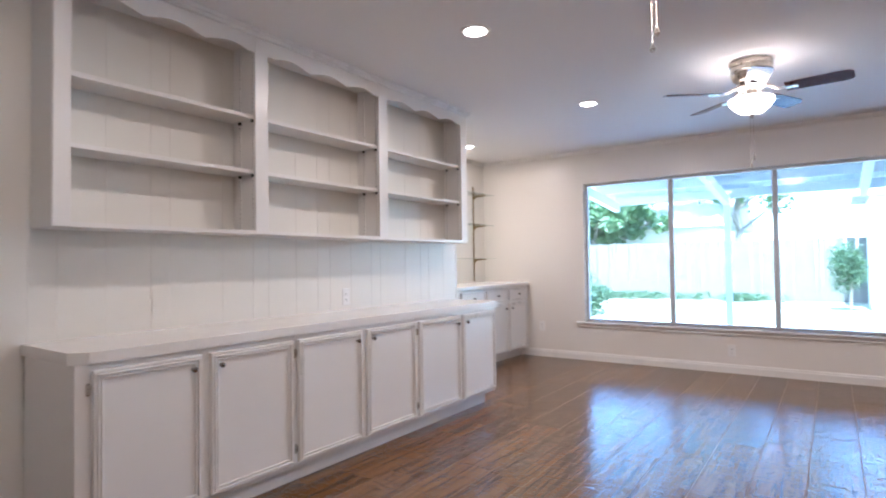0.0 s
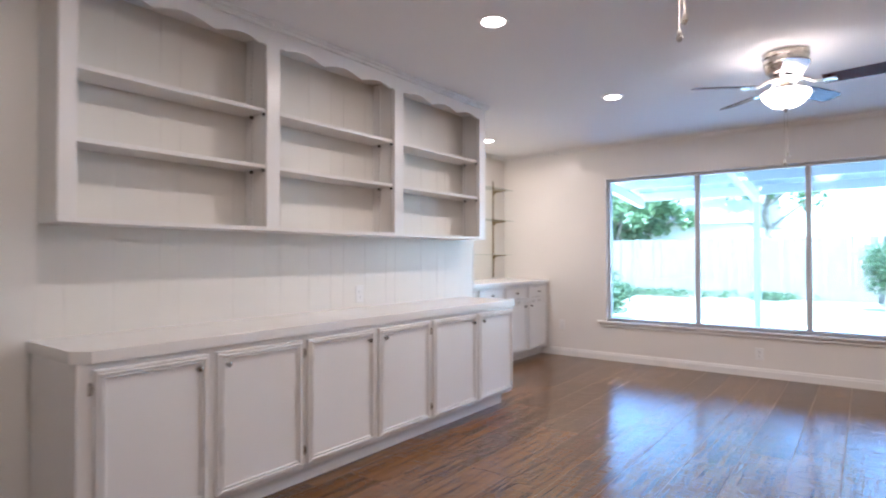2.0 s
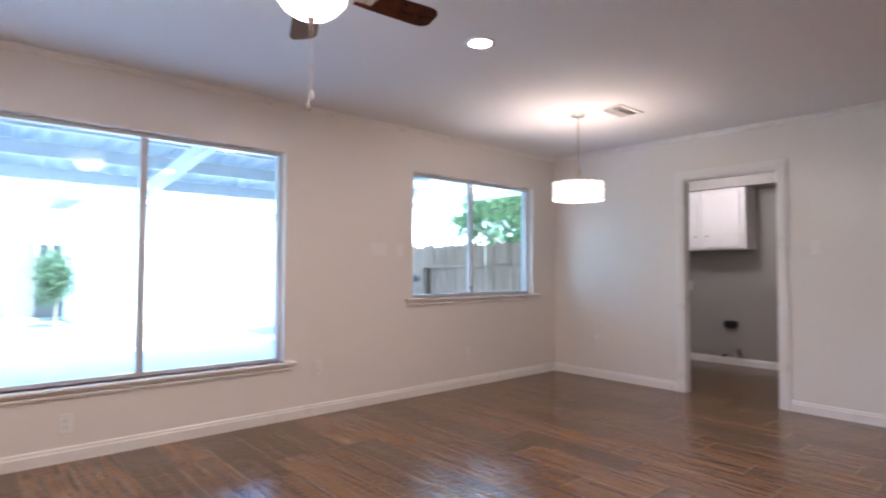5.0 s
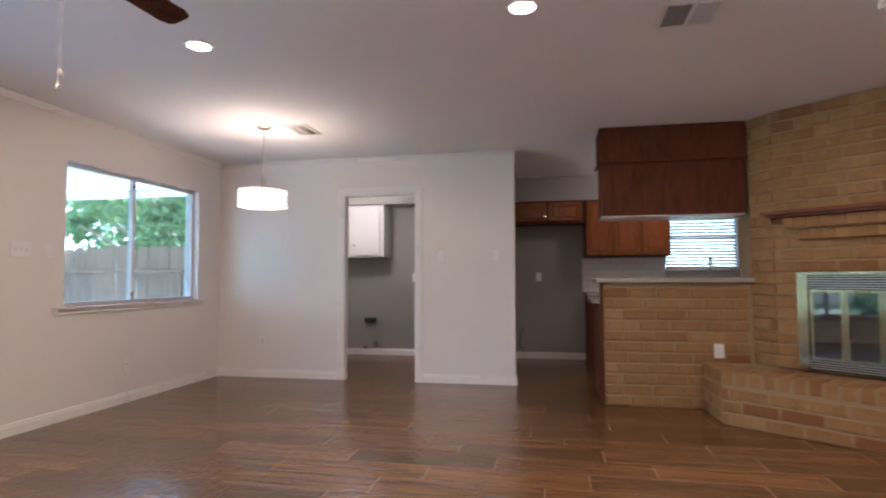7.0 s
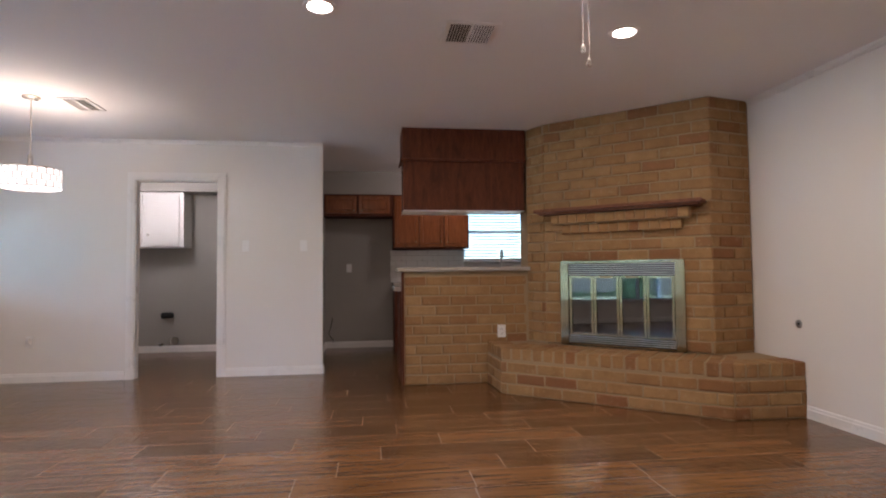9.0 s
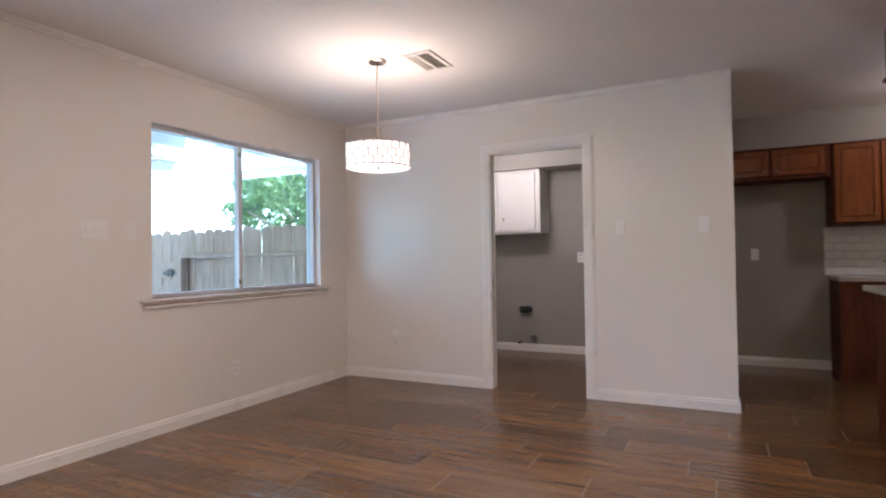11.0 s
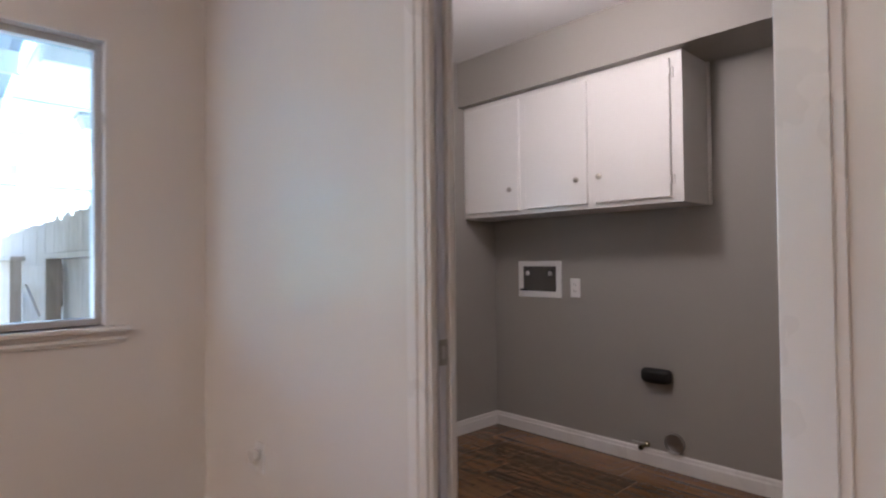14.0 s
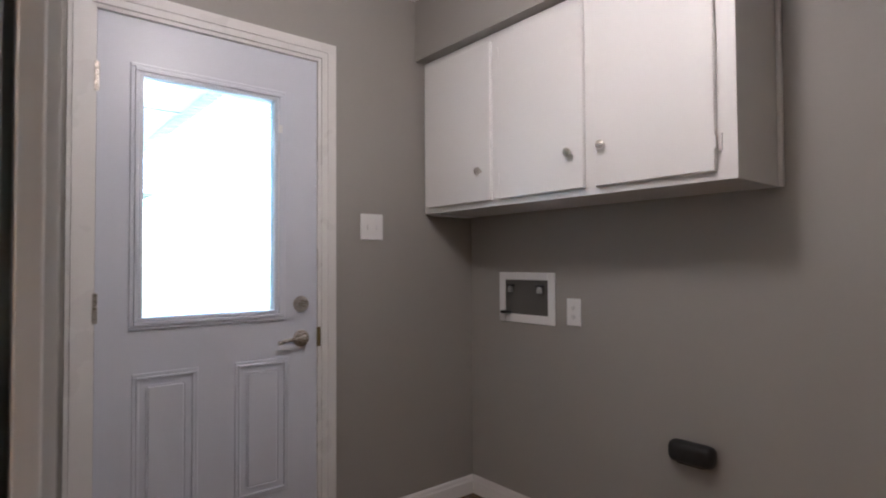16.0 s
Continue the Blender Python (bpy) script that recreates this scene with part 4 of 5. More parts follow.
for a, b, rows in ((C2, C1, 2), (C3, C2, 1), (C1, C0, 1)):
    a3, b3 = Vector((*a, 0)), Vector((*b, 0))
    d = (b3 - a3).normalized()
    inward = Vector((d.y, -d.x, 0))
    n = int((b3 - a3).length / 0.0925)
    for r in range(rows):
        for k in range(n):
            at = a3 + d * ((k + 0.03) * (b3 - a3).length / n) + inward * (0.208 * (r + 1)) + Vector((0, 0, 0.296 + rnd.uniform(-0.003, 0.003)))
            ob = new("brick", rnd.choice(ROWLOCKS))
            ob.parent = fireplace
            ob.matrix_basis = Matrix.Translation(at - origin(fireplace)) @ Matrix.Rotation(math.atan2(d.y, d.x), 4, "Z")
# corbels under the mantel shelf
for z0, z1, u0, u1, out in ((1.397, 1.480, 0.222, 1.238, 0.042), (1.4801, 1.562, 0.157, 1.323, 0.092)):
    part("corbel_core", prism([face(u0, 0.01), face(u1, 0.01), face(u1, -out), face(u0, -out)], z0, z1), MORTAR, fireplace)
for z, u0, u1, out in ((1.392, 0.215, 1.245, 0.05), (1.482, 0.150, 1.330, 0.10)):
    n = int((u1 - u0) / 0.083)
    for k in range(n):
        p = face(u0 + k * (u1 - u0) / n, 0.2 - out)
        ob = new("brick", rnd.choice(ROWLOCKS))
        ob.parent = fireplace
        ob.matrix_basis = Matrix.Translation(Vector((*p, z)) - origin(fireplace)) @ Matrix.Rotation(math.atan2(du.y, du.x), 4, "Z") @ Matrix.Diagonal((1, 1, 0.80, 1))
mantel = thing("mantel_shelf", "dark stained wooden mantel shelf on brick corbels", "mantel", (*face(FL / 2, 0), 1.57))
bm = bmesh.new()
for (u0, u1, out, z0, z1) in ((0.07, FL - 0.01, 0.15, 1.566, 1.584), (0.04, FL + 0.02, 0.185, 1.584, 1.612)):
    prism([face(u0, 0.004), face(u1, 0.004), face(u1, -out), face(u0, -out)], z0, z1, bm)
bmesh.ops.bevel(bm, geom=list(bm.edges), offset=0.005, segments=2, affect="EDGES")
part("board", bm, MANTEL, mantel)

# fireplace doors
insert = thing("fireplace_insert", "brass fireplace door set with four smoked glass panes", "fireplace doors", (*face(0.74, 0), HZ))


def slab(u0, u1, z0, z1, v0, v1, bm=None, bevel=0.0):
    bm = bm or bmesh.new()
    b2 = prism([face(u0, v0), face(u1, v0), face(u1, v1), face(u0, v1)], z0, z1)
    if bevel:
        bmesh.ops.bevel(b2, geom=list(b2.edges), offset=bevel, segments=2, affect="EDGES")
    me = bpy.data.meshes.new("tmp")
    b2.to_mesh(me)
    b2.free()
    bm.from_mesh(me)
    bpy.data.meshes.remove(me)
    return bm


I0, I1, IZ0, IZ1 = 0.206, 1.268, HZ + 0.002, 1.145
part("side_frame", slab(I0, I0 + 0.075, IZ0, IZ1 - 0.022, -0.035, 0.0, bevel=0.003), BRASS, insert, "brass side frame")
part("side_frame", slab(I1 - 0.075, I1, IZ0, IZ1 - 0.022, -0.035, 0.0, bevel=0.003), BRASS, insert, "brass side frame")
part("top_frame", slab(I0, I1, IZ1 - 0.021, IZ1, -0.04, 0.0, bevel=0.003), BRASS, insert, "brass top frame")
part("bottom_frame", slab(I0 + 0.076, I1 - 0.076, IZ0, IZ0 + 0.016, -0.035, 0.0, bevel=0.002), BRASS, insert)
for z0, z1 in ((IZ0 + 0.018, IZ0 + 0.085), (IZ1 - 0.13, IZ1 - 0.024)):
    part("louvre_backing", slab(I0 + 0.076, I1 - 0.076, z0, z1, -0.010, -0.004), DARK, insert)
    n = int((z1 - z0) / 0.0165)
    for k in range(n):
        z = z0 + (k + 0.5) * (z1 - z0) / n
        part("louvre", slab(I0 + 0.077, I1 - 0.077, z - 0.0035, z + 0.0035, -0.028, -0.011), STEEL, insert)
D0, D1, DZ0, DZ1 = I0 + 0.08, I1 - 0.08, IZ0 + 0.088, IZ1 - 0.133
for k in range(4):
    u0 = D0 + (D1 - D0) * k / 4 + 0.002
    u1 = D0 + (D1 - D0) * (k + 1) / 4 - 0.002
    bm = slab(u0, u0 + 0.022, DZ0, DZ1, -0.022, 0.0)
    slab(u1 - 0.022, u1, DZ0, DZ1, -0.022, 0.0, bm)
    slab(u0 + 0.022, u1 - 0.022, DZ0, DZ0 + 0.020, -0.021, 0.0, bm)
    slab(u0 + 0.022, u1 - 0.022, DZ1 - 0.020, DZ1, -0.021, 0.0, bm)
    door = part("glass_door", bm, BRASS, insert, "brass-framed folding glass door")
    part("pane", slab(u0 + 0.022, u1 - 0.022, DZ0 + 0.02, DZ1 - 0.02, -0.011, -0.006), SMOKE, door, "smoked reflecting glass")
for k in (1, 2):
    u = D0 + (D1 - D0) * (k + 0.5) / 4
    part("handle", slab(u - 0.055, u + 0.055, DZ1 - 0.018, DZ1 - 0.004, -0.034, -0.022, bevel=0.004), BRONZE, insert, "scrolled dark handle")
part("firebox", slab(OPEN_U[0], OPEN_U[1], HZ - 0.01, HZ + 0.004, 0.02, 0.318), SOOT, insert)
part("firebox_back", slab(OPEN_U[0] + 0.002, OPEN_U[1] - 0.002, HZ + 0.005, OPEN_Z[1] - 0.002, 0.30, 0.318), SOOT, insert, "soot-blackened firebrick")

# ---- peninsula and kitchen ----
bar = thing("brick_peninsula", "tan brick breakfast bar base", "bar counter", (3.1, 1.45, 0))
part("mortar_core", box(3.044, 0.84, 0.001, 3.16, 2.032, 1.062), MORTAR, bar, "sandy mortar")
brick_run(bar, (3.03, 0.845), (3.03, 2.030), 0.0, 11, (), 15, 0.15)
part("joint_core", box(3.036, 0.80, 0.39, 3.0435, 0.87, 1.062), MORTAR, bar)
part("end_panel", box(3.02, 2.034, 0, 3.18, 2.052, 1.062, 0.002), CHERRY, bar, "dark cherry end panel")
part("bar_top", box(2.985, 0.80, 1.064, 3.40, 2.095, 1.102, 0.006), STONE, bar, "speckled granite bar top")
plate("socket", 3.03, 1.10, 0.487, "x", -1, "wall_socket", "white socket on the brick bar", 1, 0.08, 0.12)

low = thing("kitchen_base_cabinet", "dark cherry base cabinet behind the bar", "cabinet", (3.5, 1.45, 0))
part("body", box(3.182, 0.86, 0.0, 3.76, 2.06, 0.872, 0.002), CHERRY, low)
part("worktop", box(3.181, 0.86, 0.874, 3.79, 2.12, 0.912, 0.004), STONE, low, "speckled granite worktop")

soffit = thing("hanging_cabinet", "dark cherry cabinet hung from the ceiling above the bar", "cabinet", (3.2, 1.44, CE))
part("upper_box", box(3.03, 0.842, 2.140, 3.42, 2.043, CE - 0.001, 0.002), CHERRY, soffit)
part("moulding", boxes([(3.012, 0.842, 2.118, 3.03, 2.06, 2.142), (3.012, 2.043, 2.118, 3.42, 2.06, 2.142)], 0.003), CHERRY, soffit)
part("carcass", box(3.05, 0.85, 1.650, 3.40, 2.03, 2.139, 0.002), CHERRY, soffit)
part("bottom_edge", box(3.046, 0.85, 1.640, 3.404, 2.033, 1.649, 0.001), TRIM, soffit, "pale bottom edge")
part("end_stile", box(3.044, 2.0305, 1.655, 3.05, 2.035, 2.118), CHERRY_DOOR, soffit)

KX = 5.43


def cherry_door(parent, y0, y1, z0, z1, knob_y, knob_z):
    d = part("door", box(KX - 0.018, y0, z0, KX - 0.001, y1, z1, 0.003), CHERRY_DOOR, parent)
    f = 0.05
    part("raised_panel", box(KX - 0.028, y0 + f, z0 + f, KX - 0.0185, y1 - f, z1 - f, 0.009), CHERRY_DOOR, d)
    bm = boxes([(KX - 0.030, y0 + 0.001, z0 + 0.001, KX - 0.018, y0 + f - 0.008, z1 - 0.001), (KX - 0.030, y1 - f + 0.008, z0 + 0.001, KX - 0.018, y1 - 0.001, z1 - 0.001),
                (KX - 0.030, y0 + f - 0.008, z0 + 0.001, KX - 0.018, y1 - f + 0.008, z0 + f - 0.008), (KX - 0.030, y0 + f - 0.008, z1 - f + 0.008, KX - 0.018, y1 - f + 0.008, z1 - 0.001)], 0.002)
    part("door_frame", bm, CHERRY_DOOR, d)
    knob(d, (KX - 0.030, knob_y, knob_z), "x", -1, 0.011, BRONZE)


fridge_cab = thing("wall_cabinet", "cherry wall cabinet with two doors above the fridge space", "cabinet", (5.6, 2.5, 1.82), "kitchen wall cabinets")
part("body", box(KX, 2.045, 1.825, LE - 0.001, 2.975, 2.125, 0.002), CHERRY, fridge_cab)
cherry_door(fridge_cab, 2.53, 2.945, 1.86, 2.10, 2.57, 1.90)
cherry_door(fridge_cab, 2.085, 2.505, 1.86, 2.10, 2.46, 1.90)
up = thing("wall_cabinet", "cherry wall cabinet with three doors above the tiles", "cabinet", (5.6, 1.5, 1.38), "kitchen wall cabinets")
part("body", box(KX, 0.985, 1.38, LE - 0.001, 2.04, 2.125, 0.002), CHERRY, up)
cherry_door(up, 1.69, 2.02, 1.40, 2.10, 1.73, 1.47)
cherry_door(up, 1.345, 1.675, 1.40, 2.10, 1.38, 1.47)
cherry_door(up, 1.0, 1.33, 1.40, 2.10, 1.29, 1.47)
wall("wall_kitchen_soffit", GREY, "x", KX + 0.012, LE, S, 2.98, 2.128, CE, label="grey painted soffit above the kitchen cabinets")
base = thing("kitchen_base_cabinet", "cherry base cabinet under the kitchen window", "cabinet", (5.5, 0.7, 0))
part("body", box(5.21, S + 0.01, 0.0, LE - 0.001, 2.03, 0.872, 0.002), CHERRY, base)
part("worktop", box(5.17, S + 0.01, 0.874, LE - 0.001, 2.045, 0.912, 0.004), STONE, base, "speckled granite worktop")
tap = thing("kitchen_tap", "tall curved steel kitchen tap", "tap", (5.55, 0.50, 0.912))
part("base", lathe([(0.026, 0.912), (0.026, 0.925), (0.016, 0.94), (0.014, 1.02), (0.0, 1.02)], (5.55, 0.50, 0), 18), STEEL, tap, "", True)
part("spout", tube([(5.55, 0.50, 1.0), (5.55, 0.50, 1.28), (5.54, 0.50, 1.33), (5.51, 0.50, 1.36), (5.47, 0.50, 1.36), (5.44, 0.50, 1.33), (5.43, 0.50, 1.24)], 0.012, 10), STEEL, tap, "", True)
part("lever", tube([(5.55, 0.50, 1.01), (5.56, 0.44, 1.05)], 0.007, 8), STEEL, tap, "", True)

kw = tagged(new("window_3"), "small kitchen window with white slatted blinds", "window", kind="structure")
y0, y1, z0, z1 = 0.085, 1.0, 1.22, 2.05
part("window_frame", boxes([(LE + 0.05, y0, z0, LE + 0.1, y0 + 0.03, z1), (LE + 0.05, y1 - 0.03, z0, LE + 0.1, y1, z1), (LE + 0.05, y0 + 0.03, z0, LE + 0.1, y1 - 0.03, z0 + 0.03), (LE + 0.05, y0 + 0.03, z1 - 0.03, LE + 0.1, y1 - 0.03, z1), (LE + 0.05, y0 + 0.03, 1.62, LE + 0.1, y1 - 0.03, 1.65)]), TRIM, kw)
g = part("pane", box(LE + 0.07, y0 + 0.03, z0 + 0.03, LE + 0.074, y1 - 0.03, z1 - 0.03), GLASS, kw)
g.visible_shadow = False
part("window_sill", box(LE - 0.03, y0 - 0.02, z0 - 0.02, LE + 0.05, y1 + 0.02, z0 - 0.001, 0.003), TRIM, kw)
part("side_casing", box(LE - 0.012, y0 - 0.06, z0, LE - 0.0005, y0 - 0.001, z1, 0.003), CHERRY_DOOR, kw)
blind = thing("window_blind", "white slatted window blind, slats open", "blind", (LE + 0.03, 0.57, 2.04))
part("head_rail", box(LE + 0.004, y0 + 0.01, 2.005, LE + 0.045, y1 - 0.01, 2.047, 0.003), TRIM, blind)
n = 19
for k in range(n):
    z = z0 + 0.02 + k * (2.0 - z0 - 0.03) / (n - 1)
    bm = box(LE + 0.005, y0 + 0.015, z - 0.0012, LE + 0.043, y1 - 0.015, z + 0.0012)
    bmesh.ops.rotate(bm, verts=bm.verts, cent=(LE + 0.024, 0.5, z), matrix=Matrix.Rotation(radians(58), 3, "Y"))
    part("slat", bm, TRIM, blind)

# subway tiles above the kitchen worktop
tiles = tagged(new("trim_backsplash"), "white subway tile backsplash", "tiles", kind="structure")
part("grout", box(LE - 0.006, 1.0, 0.913, LE - 0.0005, 2.07, 1.379), GREY, tiles)
tm = bpy.data.meshes.new("tile")
bm = box(-0.006, 0, 0, 0, 0.149, 0.073, 0.0015)
bm.to_mesh(tm)
bm.free()
tm.materials.append(SUBWAY)
for r in range(6):
    for c in range(8):
        y = 1.0 + c * 0.152 - (0.076 if r % 2 else 0)
        a, b = max(y, 1.001), min(y + 0.149, 2.068)
        if b - a > 0.02:
            ob = new("tile", tm)
            ob.parent = tiles
            ob.matrix_basis = Matrix.Translation((LE - 0.006, a, 0.915 + r * 0.0765)) @ Matrix.Diagonal((1, (b - a) / 0.149, 1, 1))
hose = thing("ice_maker_line", "thin dark water line coiled against the wall", "water line", (5.75, 2.87, 0.1))
part("tube", tube([(5.77, 2.88, 0.09), (5.74, 2.87, 0.12), (5.72, 2.90, 0.16), (5.73, 2.93, 0.22), (5.76, 2.90, 0.30), (5.77, 2.88, 0.42)], 0.006), DARK, hose)
part("valve", lathe([(0.014, 0.0), (0.014, 0.03), (0.008, 0.05), (0.0, 0.05)], (5.76, 2.84, 0.10), 10, axis="y"), STEEL, hose)

# ---- laundry ----
LX = 5.484
lc = thing("laundry_wall_cabinet", "white painted three-door laundry wall cabinet", "cabinet", (5.62, 5.5, 1.41))
part("body", box(LX, 4.79, 1.410, LE - 0.001, N - 0.002, 2.143, 0.002), CAB, lc)
part("wall_strip", box(LE - 0.022, 4.775, 1.410, LE - 0.001, 4.789, 2.143, 0.003), CAB, lc)
part("underside_cleat", box(LX + 0.02, N - 0.10, 1.402, LE - 0.05, N - 0.02, 1.409), CAB, lc)
for a, b, ky, kz, hy in ((5.775, 6.205, 5.834, 1.563, 6.212), (5.306, 5.725, 5.362, 1.570, 5.732), (4.846, 5.257, 5.222, 1.574, 4.838)):
    d = part("door", box(LX - 0.019, a, 1.436, LX - 0.0005, b, 2.108, 0.003), CAB, lc)
    knob(d, (LX - 0.019, ky, kz), "x", -1, 0.016, NICKEL)
    for z in (1.52, 2.04):
        part("hinge", boxes([(LX - 0.008, hy - 0.007, z - 0.026, LX - 0.0005, hy + 0.007, z + 0.026), (LX - 0.022, hy - 0.011 if hy > 4.9 else hy + 0.003, z - 0.02, LX - 0.008, hy - 0.003 if hy > 4.9 else hy + 0.011, z + 0.02)], 0.0015), TRIM, d)

kl = thing("kitchen_ceiling_light", "round white flush kitchen ceiling light, lit", "ceiling light", (4.60, 1.25, CE))
part("base", lathe([(0.15, CE - 0.0005), (0.15, CE - 0.022), (0.0, CE - 0.022)], (4.60, 1.25, 0), 32), STEEL, kl, "", True)
part("glass", lathe([(0.135, CE - 0.0225), (0.135, CE - 0.05), (0.11, CE - 0.085), (0.05, CE - 0.10), (0.0, CE - 0.103)], (4.60, 1.25, 0), 32), LIT_DOME, kl, "glowing frosted glass", True)

wb = thing("washer_outlet_box", "recessed white washing machine outlet box", "outlet box", (LE, 5.87, 1.01))
b0, b1, bz0, bz1 = 5.70, 6.042, 0.892, 1.128
part("frame", boxes([(LE - 0.008, b0, bz0, LE - 0.0005, b0 + 0.04, bz1), (LE - 0.008, b1 - 0.04, bz0, LE - 0.0005, b1, bz1), (LE - 0.008, b0 + 0.04, bz0, LE - 0.0005, b1 - 0.04, bz0 + 0.04), (LE - 0.008, b0 + 0.04, bz1 - 0.035, LE - 0.0005, b1 - 0.04, bz1)], 0.002), PLATE, wb)
# flat plate on the wall; the depth's shade is only its dark colour
part("recess", box(LE - 0.004, b0 + 0.04, bz0 + 0.04, LE - 0.0006, b1 - 0.04, bz1 - 0.035), SHADED_BACK, wb, "flat box back, recess shade put into its dark colour")
for yy in (5.775, 5.955):
    v = part("tap_valve", lathe([(0.013, 0.0), (0.013, 0.016), (0.008, 0.03), (0.0, 0.03)], (LE - 0.022, yy, 1.035), 12), STEEL, wb)
    part("tap_handle", box(LE - 0.026, yy - 0.022, 1.062, LE - 0.012, yy + 0.022, 1.072, 0.003), DARK, v)
part("drain_cap", lathe([(0.028, 0.0), (0.026, 0.012), (0.0, 0.014)], (LE - 0.022, 5.985, 0.934), 16), DARK, wb)

dv = thing("dryer_gas_cover", "black plastic louvre hood on the grey wall", "vent hood", (LE, 5.085, 0.50))
bm = box(LE - 0.060, 4.995, 0.462, LE - 0.0005, 5.160, 0.540, 0.032, segments=5)
part("hood", bm, DARK, dv, "", True)
part("mouth", box(LE - 0.045, 5.03, 0.4605, LE - 0.012, 5.125, 0.4635), SOOT, dv)
gv = thing("gas_valve", "brass gas valve low on the grey wall", "valve", (LE, 5.15, 0.107))
part("body", lathe([(0.016, 0.0), (0.016, -0.02), (0.011, -0.025), (0.011, -0.06), (0.015, -0.063), (0.015, -0.08), (0.0, -0.08)], (LE, 5.15, 0.107), 14, axis="x"), BRASS, gv, "", True)
part("lever", box(LE - 0.055, 5.14, 0.122, LE - 0.045, 5.215, 0.128, 0.002), STEEL, gv)
dd = thing("dryer_duct", "round steel dryer duct opening in the wall", "duct", (LE, 4.99, 0.145))
bm = lathe([(0.052, -0.0005), (0.052, -0.030), (0.050, -0.030), (0.050, -0.002), (0.0, -0.002)], (LE, 4.99, 0.15), 32, axis="x")
part("sleeve", bm, STEEL, dd, "", True)

ll = thing("laundry_ceiling_light", "round white flush ceiling light, lit", "ceiling light", (4.58, 4.97, CE))
part("base", lathe([(0.15, CE - 0.0005), (0.15, CE - 0.022), (0.0, CE - 0.022)], (4.58, 4.97, 0), 32), STEEL, ll, "", True)
part("glass", lathe([(0.140, CE - 0.0225), (0.146, CE - 0.05), (0.138, CE - 0.09), (0.105, CE - 0.128), (0.05, CE - 0.146), (0.0, CE - 0.15)], (4.58, 4.97, 0), 32), LIT_DOME, ll, "glowing frosted glass", True)

# back door
x0, x1, _, zt = BACK_DOOR
setting("door_casing_3", casing_ring(N, x0, x1, 0, zt, 0.068, "y", -1), TRIM, "white stepped back door casing")
setting("door_jamb_2", boxes([(x0, N - 0.004, 0, x0 + 0.014, N + 0.16, zt), (x1 - 0.014, N - 0.004, 0, x1, N + 0.16, zt), (x0 + 0.014, N - 0.004, zt - 0.014, x1 - 0.014, N + 0.16, zt)]), TRIM)
bd = tagged(new("door_1"), "closed pale grey half-glazed back door with blinds in the glass", "door", kind="structure")
dx0, dx1, dz0, dz1 = x0 + 0.016, x1 - 0.016, 0.008, zt - 0.017
gx0, gx1, gz0, gz1 = 4.256, 4.730, 0.990, 1.830
yd = N + 0.006
part("leaf", boxes([(dx0, yd, dz0, gx0, yd + 0.044, dz1), (gx1, yd, dz0, dx1, yd + 0.044, dz1), (gx0, yd, dz0, gx1, yd + 0.044, gz0), (gx0, yd, gz1, gx1, yd + 0.044, dz1)]), DOOR_PAINT, bd)
bm = bmesh.new()
for i, w, h in ((-0.042, 0.014, 0.008), (-0.028, 0.014, 0.015), (-0.014, 0.014, 0.009)):
    a, b, c, d = gx0 + i, gx1 - i, gz0 + i, gz1 - i
    for r in ((a, c, b, c + w), (a, d - w, b, d), (a, c + w, a + w, d - w), (b - w, c + w, b, d - w)):
        box(r[0], yd - h, r[1], r[2], yd, r[3], 0.0025, bm)
part("glass_moulding", bm, DOOR_PAINT, bd)
g = part("pane", box(gx0, yd + 0.012, gz0, gx1, yd + 0.016, gz1), GLASS, bd)
g.visible_shadow = False
n = 60
bm = bmesh.new()
for k in range(n):
    z = gz0 + (k + 0.5) * (gz1 - gz0) / n
    box(gx0 + 0.004, yd + 0.021, z - 0.0006, gx1 - 0.004, yd + 0.031, z + 0.0006, bm=bm)
part("inner_blind", bm, TRIM, bd, "thin white slats between the panes")
part("blind_slider", boxes([(gx1 + 0.012, yd - 0.013, gz0 + 0.06, gx1 + 0.020, yd - 0.009, gz1 - 0.06), (gx1 + 0.008, yd - 0.022, 1.70, gx1 + 0.024, yd - 0.013, 1.73)], 0.001), PLATE, bd)
for a in (4.226, 4.574):
    for zb, zt2 in ((0.27, 0.80),):
        b = a + 0.216
        bm = bmesh.new()
        for i, w, h in ((0.0, 0.012, 0.006), (0.012, 0.010, 0.010)):
            for r in ((a + i, zb + i, b - i, zb + i + w), (a + i, zt2 - i - w, b - i, zt2 - i), (a + i, zb + i + w, a + i + w, zt2 - i - w), (b - i - w, zb + i + w, b - i, zt2 - i - w)):
                box(r[0], yd - h, r[1], r[2], yd, r[3], 0.002, bm)
        box(a + 0.045, yd - 0.009, zb + 0.045, b - 0.045, yd, zt2 - 0.045, 0.008, bm)
        part("raised_panel", bm, DOOR_PAINT, bd)
part("deadbolt", lathe([(0.033, 0.0), (0.032, -0.008), (0.022, -0.020), (0.020, -0.026), (0.0, -0.027)], (4.843, yd, 1.009), 24, axis="y"), NICKEL, bd, "round nickel deadbolt", True)
h = part("door_handle", lathe([(0.034, 0.0), (0.033, -0.008), (0.018, -0.014), (0.012, -0.045), (0.0, -0.046)], (4.843, yd, 0.869), 24, axis="y"), NICKEL, bd, "nickel lever handle", True)
part("lever", tube([(4.843, yd - 0.042, 0.869), (4.80, yd - 0.048, 0.872), (4.76, yd - 0.046, 0.868), (4.73, yd - 0.040, 0.860)], 0.0085, 10), NICKEL, h, "", True)
